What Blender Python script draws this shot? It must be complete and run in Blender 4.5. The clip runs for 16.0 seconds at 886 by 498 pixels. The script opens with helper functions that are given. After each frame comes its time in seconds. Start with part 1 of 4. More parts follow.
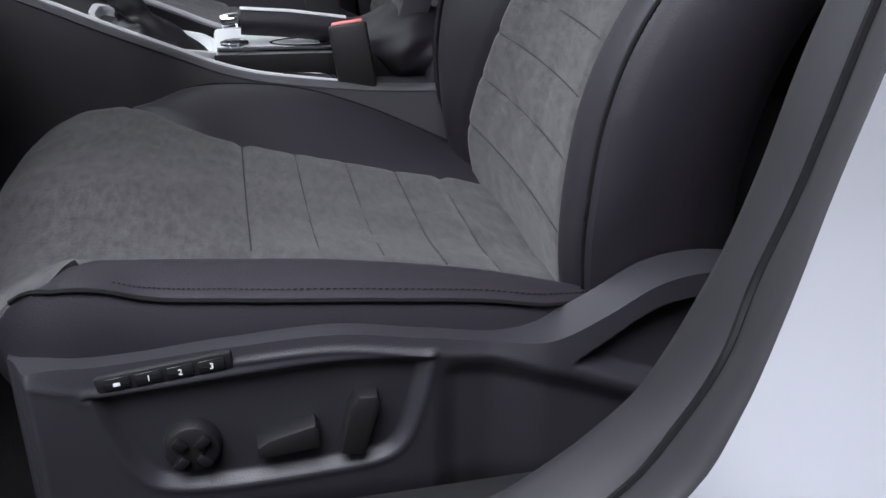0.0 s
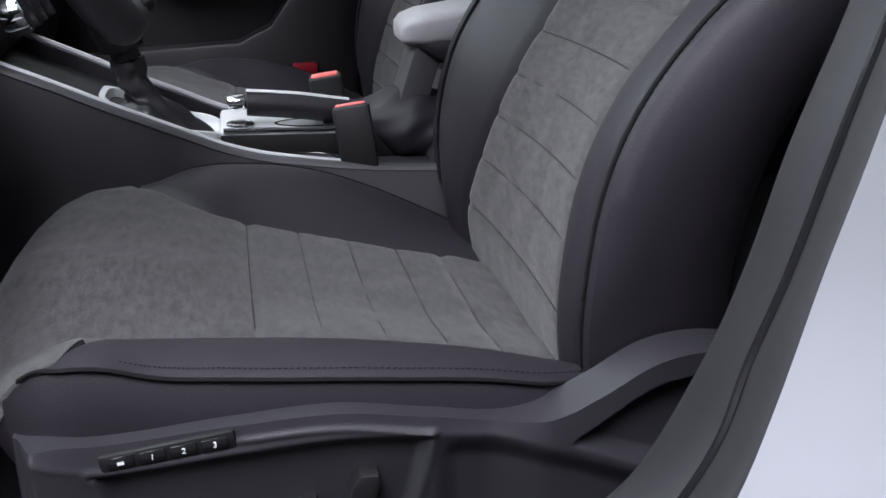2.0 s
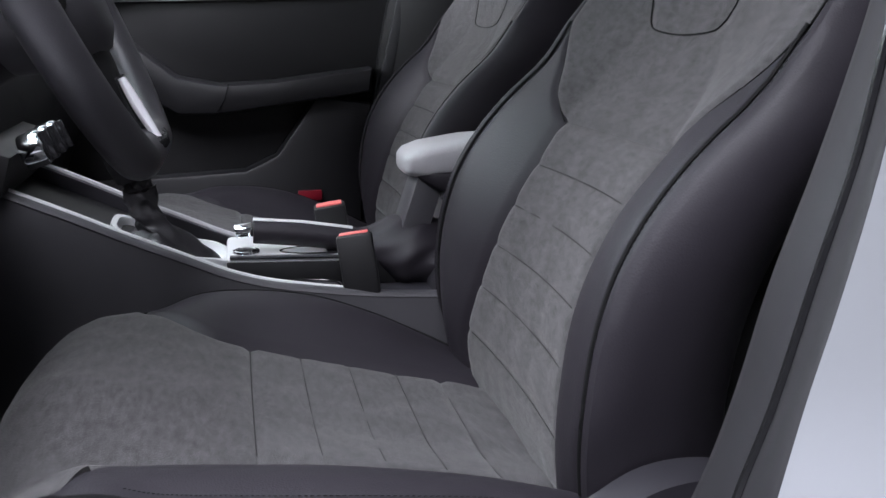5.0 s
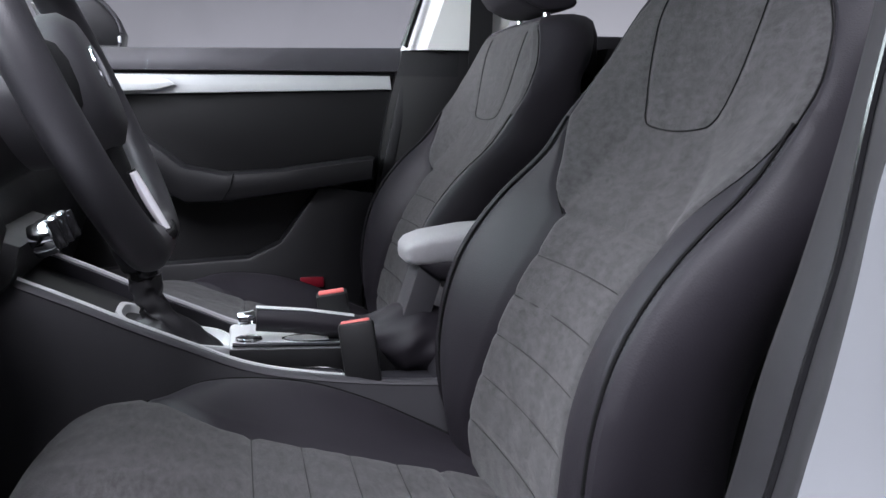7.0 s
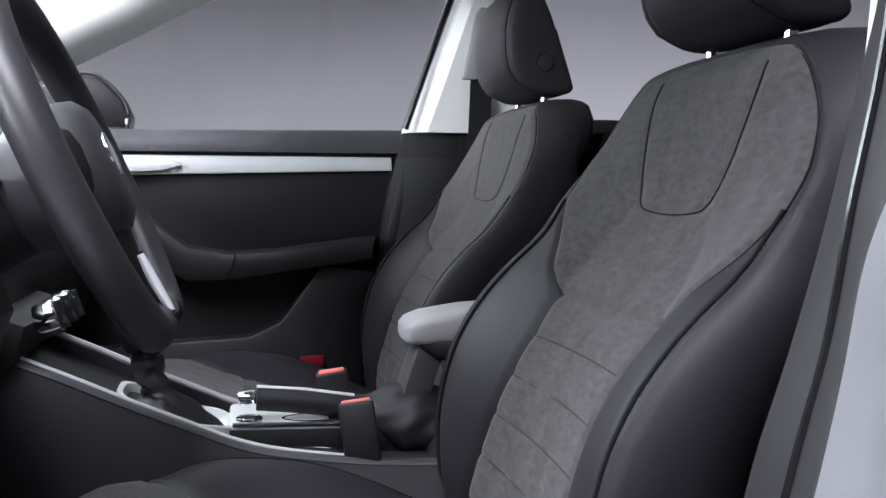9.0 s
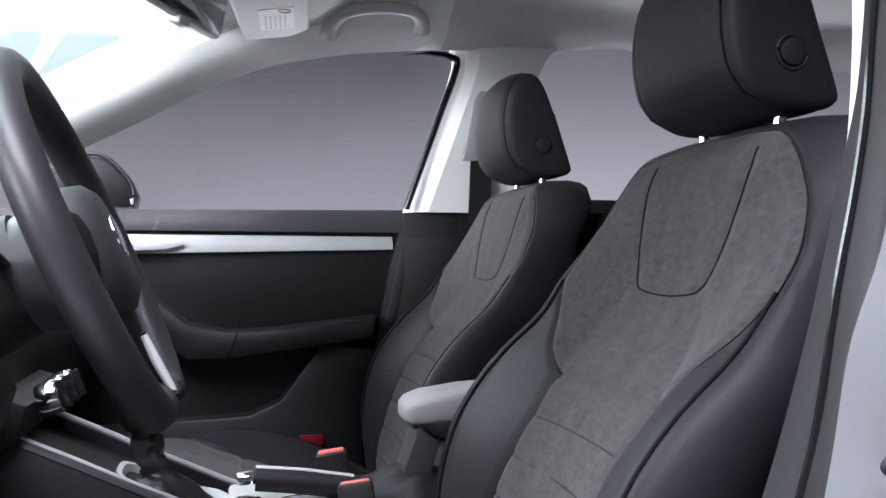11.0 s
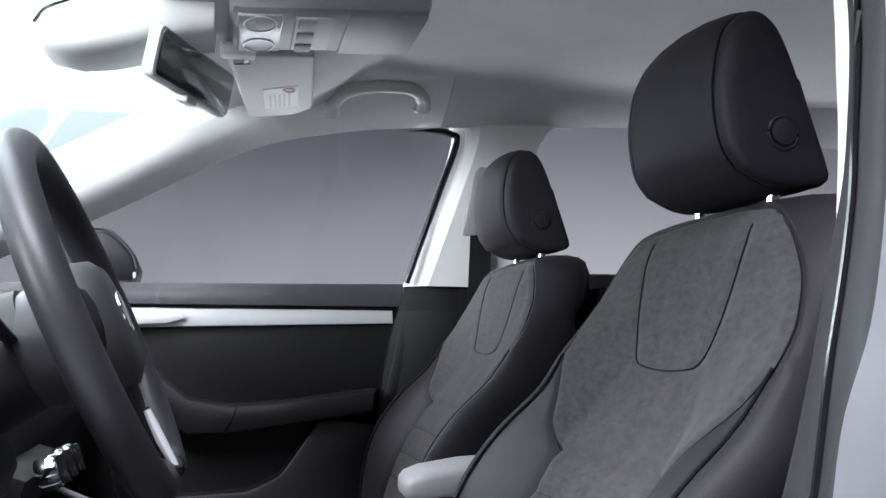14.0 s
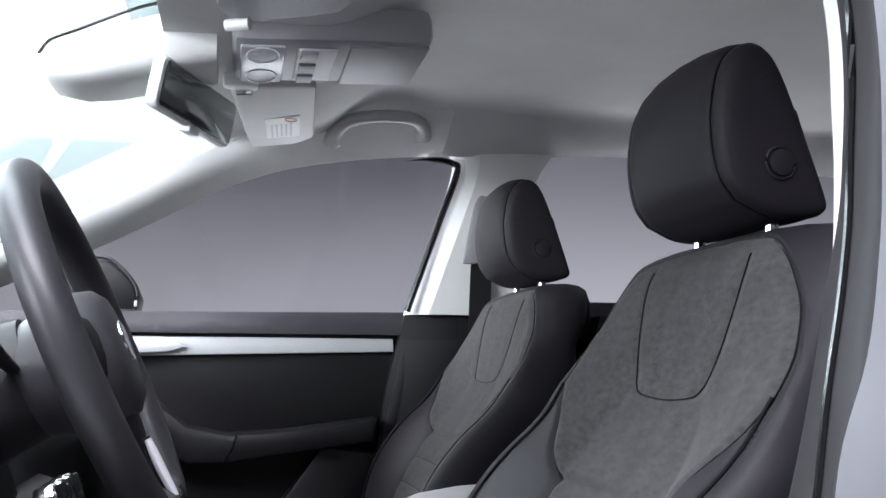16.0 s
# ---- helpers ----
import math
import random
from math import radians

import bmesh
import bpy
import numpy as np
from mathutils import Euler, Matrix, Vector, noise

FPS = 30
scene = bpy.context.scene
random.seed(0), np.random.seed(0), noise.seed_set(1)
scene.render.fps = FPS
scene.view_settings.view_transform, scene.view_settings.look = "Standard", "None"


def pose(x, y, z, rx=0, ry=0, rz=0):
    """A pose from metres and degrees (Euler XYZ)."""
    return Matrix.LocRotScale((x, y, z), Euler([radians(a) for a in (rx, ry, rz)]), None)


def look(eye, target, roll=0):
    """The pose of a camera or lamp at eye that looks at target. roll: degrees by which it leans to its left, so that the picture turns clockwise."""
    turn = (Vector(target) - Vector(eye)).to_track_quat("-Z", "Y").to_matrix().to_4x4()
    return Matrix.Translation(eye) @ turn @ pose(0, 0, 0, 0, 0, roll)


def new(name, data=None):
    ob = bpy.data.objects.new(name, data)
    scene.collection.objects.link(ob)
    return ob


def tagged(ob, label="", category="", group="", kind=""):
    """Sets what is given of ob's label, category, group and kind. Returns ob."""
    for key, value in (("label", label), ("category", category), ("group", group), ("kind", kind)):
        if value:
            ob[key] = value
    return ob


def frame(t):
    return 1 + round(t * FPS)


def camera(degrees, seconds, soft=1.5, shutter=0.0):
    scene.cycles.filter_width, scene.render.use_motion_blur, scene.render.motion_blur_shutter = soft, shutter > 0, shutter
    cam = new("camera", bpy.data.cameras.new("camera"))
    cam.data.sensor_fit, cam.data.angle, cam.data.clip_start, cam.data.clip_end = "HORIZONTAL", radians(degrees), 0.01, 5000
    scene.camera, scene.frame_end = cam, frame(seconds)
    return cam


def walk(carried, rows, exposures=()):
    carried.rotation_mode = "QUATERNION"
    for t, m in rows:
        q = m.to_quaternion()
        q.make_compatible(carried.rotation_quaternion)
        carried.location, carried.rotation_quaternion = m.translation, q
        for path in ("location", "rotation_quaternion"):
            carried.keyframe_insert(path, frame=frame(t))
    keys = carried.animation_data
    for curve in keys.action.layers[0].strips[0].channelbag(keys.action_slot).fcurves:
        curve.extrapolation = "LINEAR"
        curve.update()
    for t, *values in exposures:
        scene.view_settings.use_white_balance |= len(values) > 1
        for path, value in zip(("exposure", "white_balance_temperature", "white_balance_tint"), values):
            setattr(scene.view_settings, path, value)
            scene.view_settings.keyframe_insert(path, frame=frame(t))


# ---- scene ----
cam = camera(50.1, 16.0)
PATH = [
    (0, (0.031, 0.14, 0.914), (0.417, 1.905, 0.055), -0.3),
    (0.5, (0.031, 0.137, 0.917), (0.419, 1.916, 0.089), -0.2),
    (1, (0.03, 0.135, 0.919), (0.423, 1.93, 0.13), -0.2),
    (1.5, (0.029, 0.132, 0.921), (0.426, 1.941, 0.167), -0.2),
    (2, (0.028, 0.13, 0.924), (0.428, 1.953, 0.206), -0.2),
    (2.5, (0.029, 0.126, 0.927), (0.429, 1.962, 0.242), -0.2),
    (3, (0.028, 0.124, 0.928), (0.431, 1.973, 0.281), -0.1),
    (3.5, (0.027, 0.121, 0.93), (0.434, 1.983, 0.322), -0.1),
    (4, (0.026, 0.118, 0.932), (0.436, 1.993, 0.369), -0.1),
    (6.5, (0.022, 0.098, 0.943), (0.442, 2.023, 0.6), 0.1),
    (7, (0.021, 0.095, 0.945), (0.442, 2.027, 0.645), 0.1),
    (7.5, (0.02, 0.092, 0.946), (0.443, 2.029, 0.685), 0.1),
    (8, (0.019, 0.088, 0.948), (0.443, 2.03, 0.728), 0.1),
    (8.5, (0.019, 0.084, 0.949), (0.443, 2.03, 0.767), 0.2),
    (9, (0.017, 0.08, 0.951), (0.443, 2.03, 0.812), 0.2),
    (9.5, (0.016, 0.077, 0.952), (0.442, 2.028, 0.854), 0.2),
    (10, (0.016, 0.073, 0.953), (0.441, 2.026, 0.899), 0.2),
    (12.5, (0.013, 0.058, 0.958), (0.436, 2.009, 1.067), 0.3),
    (13, (0.012, 0.056, 0.958), (0.435, 2.006, 1.091), 0.3),
    (13.5, (0.012, 0.054, 0.958), (0.434, 2.002, 1.112), 0.3),
    (14, (0.011, 0.052, 0.958), (0.434, 1.999, 1.133), 0.3),
    (14.5, (0.011, 0.05, 0.959), (0.433, 1.996, 1.152), 0.3),
    (15, (0.011, 0.049, 0.959), (0.432, 1.993, 1.168), 0.3),
    (15.5, (0.011, 0.048, 0.959), (0.431, 1.99, 1.181), 0.3),
    (16, (0.01, 0.047, 0.959), (0.43, 1.988, 1.192), 0.3),
]
walk(cam, [(t, look(eye, target, roll)) for t, eye, target, roll in PATH])

# ---- light ----
world = bpy.data.worlds.new("studio_air")
scene.world = world
world.use_nodes = True
world.node_tree.nodes["Background"].inputs[0].default_value = (0.55, 0.55, 0.66, 1)
world.node_tree.nodes["Background"].inputs[1].default_value = 0.02
scene.view_settings.exposure = 0.3


def area_lamp(name, eye, target, w, h, watts, colour=(1, 1, 1)):
    d = bpy.data.lights.new(name, "AREA")
    d.shape, d.size, d.size_y, d.energy, d.color = "RECTANGLE", w, h, watts, colour
    ob = new(name, d)
    ob.matrix_world = look(eye, target)
    return ob


area_lamp("overhead_softbox", (-0.7, -0.7, 3.5), (0.0, 0.9, 0.6), 2.2, 1.6, 215, (0.945, 0.95, 1.07))
area_lamp("front_softbox", (-1.8, 1.7, 4.2), (0.0, 1.4, 0.7), 2.2, 2.0, 185, (0.945, 0.96, 1.05))
area_lamp("bonnet_softbox", (-2.0, 3.3, 2.4), (0.4, 1.9, 1.1), 2.0, 1.5, 118, (0.975, 0.96, 1.06))
# fill lamp added low beyond the car to lift the headliner
area_lamp("headliner_fill", (0.5, 4.6, 0.25), (0.4, 1.0, 1.9), 5.0, 0.6, 80, (0.93, 0.98, 1.05))
# unseen fill lamp, added to brighten the far pillar; narrow spread spares the seat
low = area_lamp("pillar_fill", (-2.7, -0.2, 1.6), (-0.25, 1.9, 1.2), 1.4, 0.9, 14, (0.93, 0.97, 1.05))
low.data.spread = radians(46)

# ---- materials ----


def nodes_of(name):
    m = bpy.data.materials.new(name)
    m.use_nodes = True
    return m, m.node_tree.nodes, m.node_tree.links, m.node_tree.nodes["Principled BSDF"]


def surface(name, colour, rough=0.5, metal=0.0, vary=0.25, big=6.0, fine=220.0, bump=0.15, dist=0.001, spec=0.5, coat=0.0, sheen=0.0, cells=False, stretch=(1, 1, 1)):
    """A surface with stains at a large scale, grain at a fine one and relief from the grain."""
    m, n, l, b = nodes_of(name)
    tc = n.new("ShaderNodeTexCoord")
    mp = n.new("ShaderNodeMapping")
    mp.inputs["Scale"].default_value = stretch
    l.new(tc.outputs["Object"], mp.inputs["Vector"])
    a = n.new("ShaderNodeTexNoise")
    a.inputs["Scale"].default_value, a.inputs["Detail"].default_value, a.inputs["Roughness"].default_value = big, 6, 0.62
    l.new(mp.outputs[0], a.inputs["Vector"])
    if cells:
        g = n.new("ShaderNodeTexVoronoi")
        g.inputs["Scale"].default_value = fine
        gout = g.outputs["Distance"]
    else:
        g = n.new("ShaderNodeTexNoise")
        g.inputs["Scale"].default_value, g.inputs["Detail"].default_value = fine, 3
        gout = g.outputs["Fac"]
    l.new(tc.outputs["Object"], g.inputs["Vector"])
    r = n.new("ShaderNodeMapRange")
    r.inputs["From Min"].default_value, r.inputs["From Max"].default_value = 0.3, 0.7
    r.inputs["To Min"].default_value, r.inputs["To Max"].default_value = 1 - vary, 1 + vary
    l.new(a.outputs["Fac"], r.inputs["Value"])
    r2 = n.new("ShaderNodeMapRange")
    r2.inputs["To Min"].default_value, r2.inputs["To Max"].default_value = 1 - vary * 0.5, 1 + vary * 0.5
    l.new(gout, r2.inputs["Value"])
    mul = n.new("ShaderNodeMath")
    mul.operation = "MULTIPLY"
    l.new(r.outputs[0], mul.inputs[0])
    l.new(r2.outputs[0], mul.inputs[1])
    v = n.new("ShaderNodeVectorMath")
    v.operation = "SCALE"
    v.inputs[0].default_value = colour
    l.new(mul.outputs[0], v.inputs["Scale"])
    l.new(v.outputs[0], b.inputs["Base Color"])
    rr = n.new("ShaderNodeMapRange")
    rr.inputs["To Min"].default_value, rr.inputs["To Max"].default_value = max(0.02, rough - (0.01 if coat else 0.08)), min(1, rough + (0.01 if coat else 0.08))
    l.new(a.outputs["Fac"], rr.inputs["Value"])
    l.new(rr.outputs[0], b.inputs["Roughness"])
    b.inputs["Metallic"].default_value = metal
    b.inputs["Specular IOR Level"].default_value = spec
    b.inputs["Coat Weight"].default_value = coat
    b.inputs["Sheen Weight"].default_value = sheen
    b.inputs["Sheen Roughness"].default_value = 0.4
    bp = n.new("ShaderNodeBump")
    bp.inputs["Strength"].default_value, bp.inputs["Distance"].default_value = bump, dist
    l.new(gout, bp.inputs["Height"])
    l.new(bp.outputs[0], b.inputs["Normal"])
    return m


SUEDE = surface("suede", (0.056, 0.0545, 0.056), 0.92, vary=0.33, big=120, fine=620, bump=0.5, dist=0.0012, spec=0.12, sheen=0.16, stretch=(1.5, 0.55, 1.2))
LEATHER = surface("leather", (0.0162, 0.0143, 0.0185), 0.56, vary=0.1, big=9, fine=620, bump=0.22, dist=0.0006, cells=True, spec=0.28)
PAD = surface("grey_leather", (0.36, 0.36, 0.37), 0.45, vary=0.1, big=12, fine=620, bump=0.2, dist=0.0006, cells=True)
# shaded copy of the leather: shade put into a darker base colour
LEATHER_SHADED = surface("leather_shaded", (0.0105, 0.010, 0.012), 0.5, vary=0.1, big=9, fine=620, bump=0.2, dist=0.0006, cells=True)
SUEDE_SEAM = surface("suede_seam", (0.034, 0.033, 0.034), 0.95, vary=0.2, spec=0.1)
THREAD = surface("thread", (0.004, 0.004, 0.0045), 0.8, spec=0.2, vary=0.1)
PLASTIC = surface("grained_plastic", (0.020, 0.019, 0.0235), 0.5, vary=0.1, big=8, fine=900, bump=0.25, dist=0.0005, cells=True)
PLASTIC_MID = surface("door_plastic", (0.014, 0.0137, 0.0155), 0.45, vary=0.1, big=8, fine=900, bump=0.22, dist=0.0004, cells=True)
PLASTIC_DARK = surface("black_plastic", (0.0082, 0.0081, 0.009), 0.52, spec=0.4, vary=0.1, big=8, fine=900, bump=0.2, dist=0.0004, cells=True)
GLOSS_BLACK = surface("gloss_black", (0.01, 0.01, 0.011), 0.18, vary=0.05, bump=0.0)
WHEEL_LEATHER = surface("wheel_leather", (0.034, 0.033, 0.037), 0.42, vary=0.1, big=10, fine=700, bump=0.15, dist=0.0005, cells=True)
SOFT_TOP = surface("soft_door_top", (0.045, 0.044, 0.049), 0.48, vary=0.08, big=8, fine=900, bump=0.2, dist=0.0004, cells=True)
RUBBER = surface("rubber", (0.015, 0.0148, 0.017), 0.6, vary=0.15, big=14, fine=500, bump=0.1, dist=0.0004)
FLOCK = surface("pillar_cover", (0.0105, 0.010, 0.0125), 0.6, vary=0.12, big=10, fine=700, bump=0.15, dist=0.0004)
HEADLINER = surface("headliner", (0.62, 0.62, 0.61), 0.95, vary=0.06, big=5, fine=800, bump=0.3, dist=0.0006, spec=0.1)
LIGHT_PLASTIC = surface("light_plastic", (0.76, 0.77, 0.75), 0.55, vary=0.05, big=6, fine=900, bump=0.12, dist=0.0004, cells=True)
GREY_PLASTIC = surface("grey_plastic", (0.30, 0.30, 0.31), 0.5, vary=0.06, big=6, fine=900, bump=0.1, dist=0.0004)
SILVER = surface("satin_silver", (0.66, 0.68, 0.685), 0.34, 0.35, vary=0.05, big=5, fine=300, bump=0.03, dist=0.0003)
CHROME = surface("chrome", (0.8, 0.81, 0.83), 0.09, 1.0, vary=0.03, bump=0.0)
# matt white colour in place of the reflection on the chrome inlay
CHROME_GLINT = surface("chrome_glint", (0.88, 0.88, 0.90), 0.25, 0.0, vary=0.03, bump=0.0)
PAINT = surface("silver_paint", (0.46, 0.48, 0.50), 0.30, 0.6, vary=0.01, big=4, fine=1500, bump=0.02, dist=0.0002, coat=0.8)
RED = surface("red_plastic", (0.72, 0.15, 0.14), 0.4, vary=0.08, bump=0.05)
RED_DARK = surface("red_reflector", (0.22, 0.008, 0.02), 0.35, vary=0.1, bump=0.05)
CARPET = surface("carpet", (0.016, 0.016, 0.017), 0.95, vary=0.3, big=30, fine=500, bump=0.6, dist=0.003, spec=0.1)
STUDIO = surface("studio_paint", (0.10, 0.10, 0.11), 0.8, vary=0.04, big=0.8, fine=40, bump=0.05)
STUDIO_FLOOR = surface("studio_floor", (0.60, 0.60, 0.63), 0.35, vary=0.05, big=0.9, fine=40, bump=0.03)
LENS = surface("lamp_lens", (0.45, 0.46, 0.47), 0.25, vary=0.1, big=60, fine=300, bump=0.3, dist=0.001)
VISOR = surface("visor_plastic", (0.50, 0.50, 0.49), 0.6, vary=0.05, big=6, fine=900, bump=0.12, dist=0.0004, cells=True)
PAPER = surface("paper_label", (0.78, 0.78, 0.76), 0.6, vary=0.04, bump=0.03)
INK = surface("label_print", (0.55, 0.55, 0.57), 0.6, vary=0.05)
INK_RED = surface("label_print_red", (0.7, 0.3, 0.3), 0.6, vary=0.05)
MIRROR = surface("mirror_glass", (0.30, 0.33, 0.32), 0.10, 1.0, vary=0.0, bump=0.0)
WHITE_PRINT = surface("white_print", (0.75, 0.75, 0.76), 0.5, vary=0.02, bump=0.0)
MESH = surface("perforated_leather", (0.02, 0.02, 0.022), 0.5, vary=0.3, big=40, fine=260, bump=0.8, dist=0.002, cells=True)


def glowing(name, colour, strength):
    m, n, l, b = nodes_of(name)
    b.inputs["Base Color"].default_value = (*colour, 1)
    b.inputs["Emission Color"].default_value = (*colour, 1)
    b.inputs["Emission Strength"].default_value = strength
    return m


def glass(name, tint, opacity):
    m, n, l, b = nodes_of(name)
    t = n.new("ShaderNodeBsdfTransparent")
    t.inputs[0].default_value = (*tint, 1)
    g = n.new("ShaderNodeBsdfGlossy")
    g.inputs["Roughness"].default_value = 0.02
    mx = n.new("ShaderNodeMixShader")
    mx.inputs[0].default_value = opacity
    l.new(t.outputs[0], mx.inputs[1])
    l.new(g.outputs[0], mx.inputs[2])
    l.new(mx.outputs[0], n["Material Output"].inputs[0])
    return m


GLASS = glass("window_glass", (0.9, 0.9, 0.91), 0.012)
WINDSCREEN = glass("windscreen_glass", (0.86, 0.93, 0.92), 0.06)

# ---- shape helpers ----


def thing(name, label, category, group="", at=(0, 0, 0)):
    ob = new(name)
    ob.empty_display_size = 0.05
    ob.location = at
    return tagged(ob, label, category, group)


def part(name, bm, material, parent=None, label="", smooth=True):
    me = bpy.data.meshes.new(name)
    bmesh.ops.recalc_face_normals(bm, faces=bm.faces)
    bm.to_mesh(me)
    bm.free()
    me.materials.append(material)
    if smooth:
        me.polygons.foreach_set("use_smooth", [True] * len(me.polygons))
        me.set_sharp_from_angle(angle=radians(42))
    ob = new(name, me)
    ob.parent = parent
    return tagged(ob, label)


def setting(name, bm, material, label, category):
    return tagged(part(name, bm, material), label, category, kind="structure")


def curve(points, n):
    """Catmull-Rom through the points, n samples."""
    p = [Vector(q) for q in points]
    out = []
    for i in range(n):
        t = i / (n - 1) * (len(p) - 1)
        k = min(int(t), len(p) - 2)
        t -= k
        b, c = p[k], p[k + 1]
        a = p[k - 1] if k else b * 2 - c
        d = p[k + 2] if k + 2 < len(p) else c * 2 - b
        out.append(0.5 * ((2 * b) + (c - a) * t + (2 * a - 5 * b + 4 * c - d) * t * t + (3 * b - a - 3 * c + d) * t ** 3))
    return out


def table(points):
    """A smooth function through (input, value) pairs."""
    xs, ys = np.array([p[0] for p in points]), np.array([p[1] for p in points])
    m = np.gradient(ys, xs)

    def f(x):
        x = min(max(x, xs[0]), xs[-1])
        i = min(int(np.searchsorted(xs, x, side="right")) - 1, len(xs) - 2)
        h = xs[i + 1] - xs[i]
        t = (x - xs[i]) / h
        return float((2 * t ** 3 - 3 * t * t + 1) * ys[i] + (t ** 3 - 2 * t * t + t) * h * m[i] + (3 * t * t - 2 * t ** 3) * ys[i + 1] + (t ** 3 - t * t) * h * m[i + 1])
    return f


def step(a, b, x):
    t = min(max((x - a) / (b - a), 0), 1)
    return t * t * (3 - 2 * t)


def sheet(f, nu, nv, back=None):
    """A grid from f(u, v), both 0 to 1; back: the offset of its rear side, which gives it a body."""
    bm = bmesh.new()
    vs = [[bm.verts.new(f(i / nu, j / nv)) for j in range(nv + 1)] for i in range(nu + 1)]
    for i in range(nu):
        for j in range(nv):
            bm.faces.new((vs[i][j], vs[i + 1][j], vs[i + 1][j + 1], vs[i][j + 1]))
    if back:
        o = Vector(back)
        lo = [[bm.verts.new(v.co + o) for v in row] for row in vs]
        for i in range(nu):
            for j in range(nv):
                bm.faces.new((lo[i][j], lo[i][j + 1], lo[i + 1][j + 1], lo[i + 1][j]))
        rim = [(i, 0) for i in range(nu)] + [(nu, j) for j in range(nv)] + [(i, nv) for i in range(nu, 0, -1)] + [(0, j) for j in range(nv, 0, -1)]
        n = len(rim)
        for k in range(n):
            (i, j), (p, q) = rim[k], rim[(k + 1) % n]
            bm.faces.new((vs[i][j], lo[i][j], lo[p][q], vs[p][q]))
    return bm


def loft(rings, closed=True, cap=True):
    bm = bmesh.new()
    vs = [[bm.verts.new(p) for p in r] for r in rings]
    m = len(rings[0])
    for a, b in zip(vs, vs[1:]):
        for j in range(m if closed else m - 1):
            bm.faces.new((a[j], a[(j + 1) % m], b[(j + 1) % m], b[j]))
    if cap and closed:
        bm.faces.new(vs[0])
        bm.faces.new(vs[-1])
    return bm


def tube(points, r, sides=8, flat=1.0, up=(0, 0, 1), closed=False):
    """A tube along the points. r: radius, or a function of 0 to 1; flat: height against width."""
    p = [Vector(q) for q in points]
    n = len(p)
    rings = []
    for i in range(n):
        if closed:
            d = p[(i + 1) % n] - p[i - 1]
        else:
            d = p[min(i + 1, n - 1)] - p[max(i - 1, 0)]
        d.normalize()
        a = d.cross(Vector(up))
        if a.length < 1e-4:
            a = d.cross(Vector((1, 0, 0)))
        a.normalize()
        b = a.cross(d)
        q = r(i / (n - 1)) if callable(r) else r
        rings.append([p[i] + (a * math.cos(k * math.tau / sides) + b * flat * math.sin(k * math.tau / sides)) * q for k in range(sides)])
    if closed:
        return loft(rings + [rings[0]], cap=False)
    return loft(rings)


def box(size, at=(0, 0, 0), bevel=0.003, turn=(0, 0, 0), segments=2):
    bm = bmesh.new()
    bmesh.ops.create_cube(bm, size=1)
    bmesh.ops.scale(bm, vec=size, verts=bm.verts)
    if bevel:
        bmesh.ops.bevel(bm, geom=bm.edges[:], offset=min(bevel, min(size) * 0.45), segments=segments, profile=0.5, affect="EDGES")
    bm.transform(pose(*at, *turn))
    return bm


def prism(outline, depth, m=Matrix(), bevel=0.002):
    """An outline of (a, b) in the local xz plane, with depth along local y."""
    bm = bmesh.new()
    f = bm.faces.new([bm.verts.new((a, 0, b)) for a, b in outline])
    e = bmesh.ops.extrude_face_region(bm, geom=[f])
    bmesh.ops.translate(bm, vec=(0, depth, 0), verts=[v for v in e["geom"] if isinstance(v, bmesh.types.BMVert)])
    if bevel:
        flat = [g for g in bm.edges if abs((g.verts[0].co - g.verts[1].co).y) < 1e-6]
        bmesh.ops.bevel(bm, geom=flat, offset=bevel, segments=2, profile=0.5, affect="EDGES")
    bm.transform(m)
    return bm


def disc(r, h, at, turn=(0, 0, 0), seg=28, bevel=0.001, top=1.0):
    bm = bmesh.new()
    bmesh.ops.create_cone(bm, cap_ends=True, segments=seg, radius1=r, radius2=r * top, depth=h)
    if bevel:
        rim = [e for e in bm.edges if abs(e.verts[0].co.z - e.verts[1].co.z) < 1e-6]
        bmesh.ops.bevel(bm, geom=rim, offset=bevel, segments=2, profile=0.5, affect="EDGES")
    bm.transform(pose(*at, *turn))
    return bm


def words(name, text, size, m, material, parent):
    """Raised print in the built-in font."""
    c = bpy.data.curves.new(name, "FONT")
    c.body, c.size, c.extrude, c.align_x, c.align_y = text, size, 0.0002, "CENTER", "CENTER"
    tmp = new(name, c)
    me = bpy.data.meshes.new_from_object(tmp)
    bpy.data.objects.remove(tmp)
    bpy.data.curves.remove(c)
    me.transform(m)
    me.materials.append(material)
    ob = new(name, me)
    ob.parent = parent
    return ob


CAR_Y = 1.295      # the car's middle
SEAT_Y = 0.935     # the driver's seat's middle
SEAT_GAP = 0.705

# ---- studio ----
setting("floor", box((16, 16, 0.1), (0, 2, -0.05), 0), STUDIO_FLOOR, "smooth pale grey studio floor under the car", "floor")


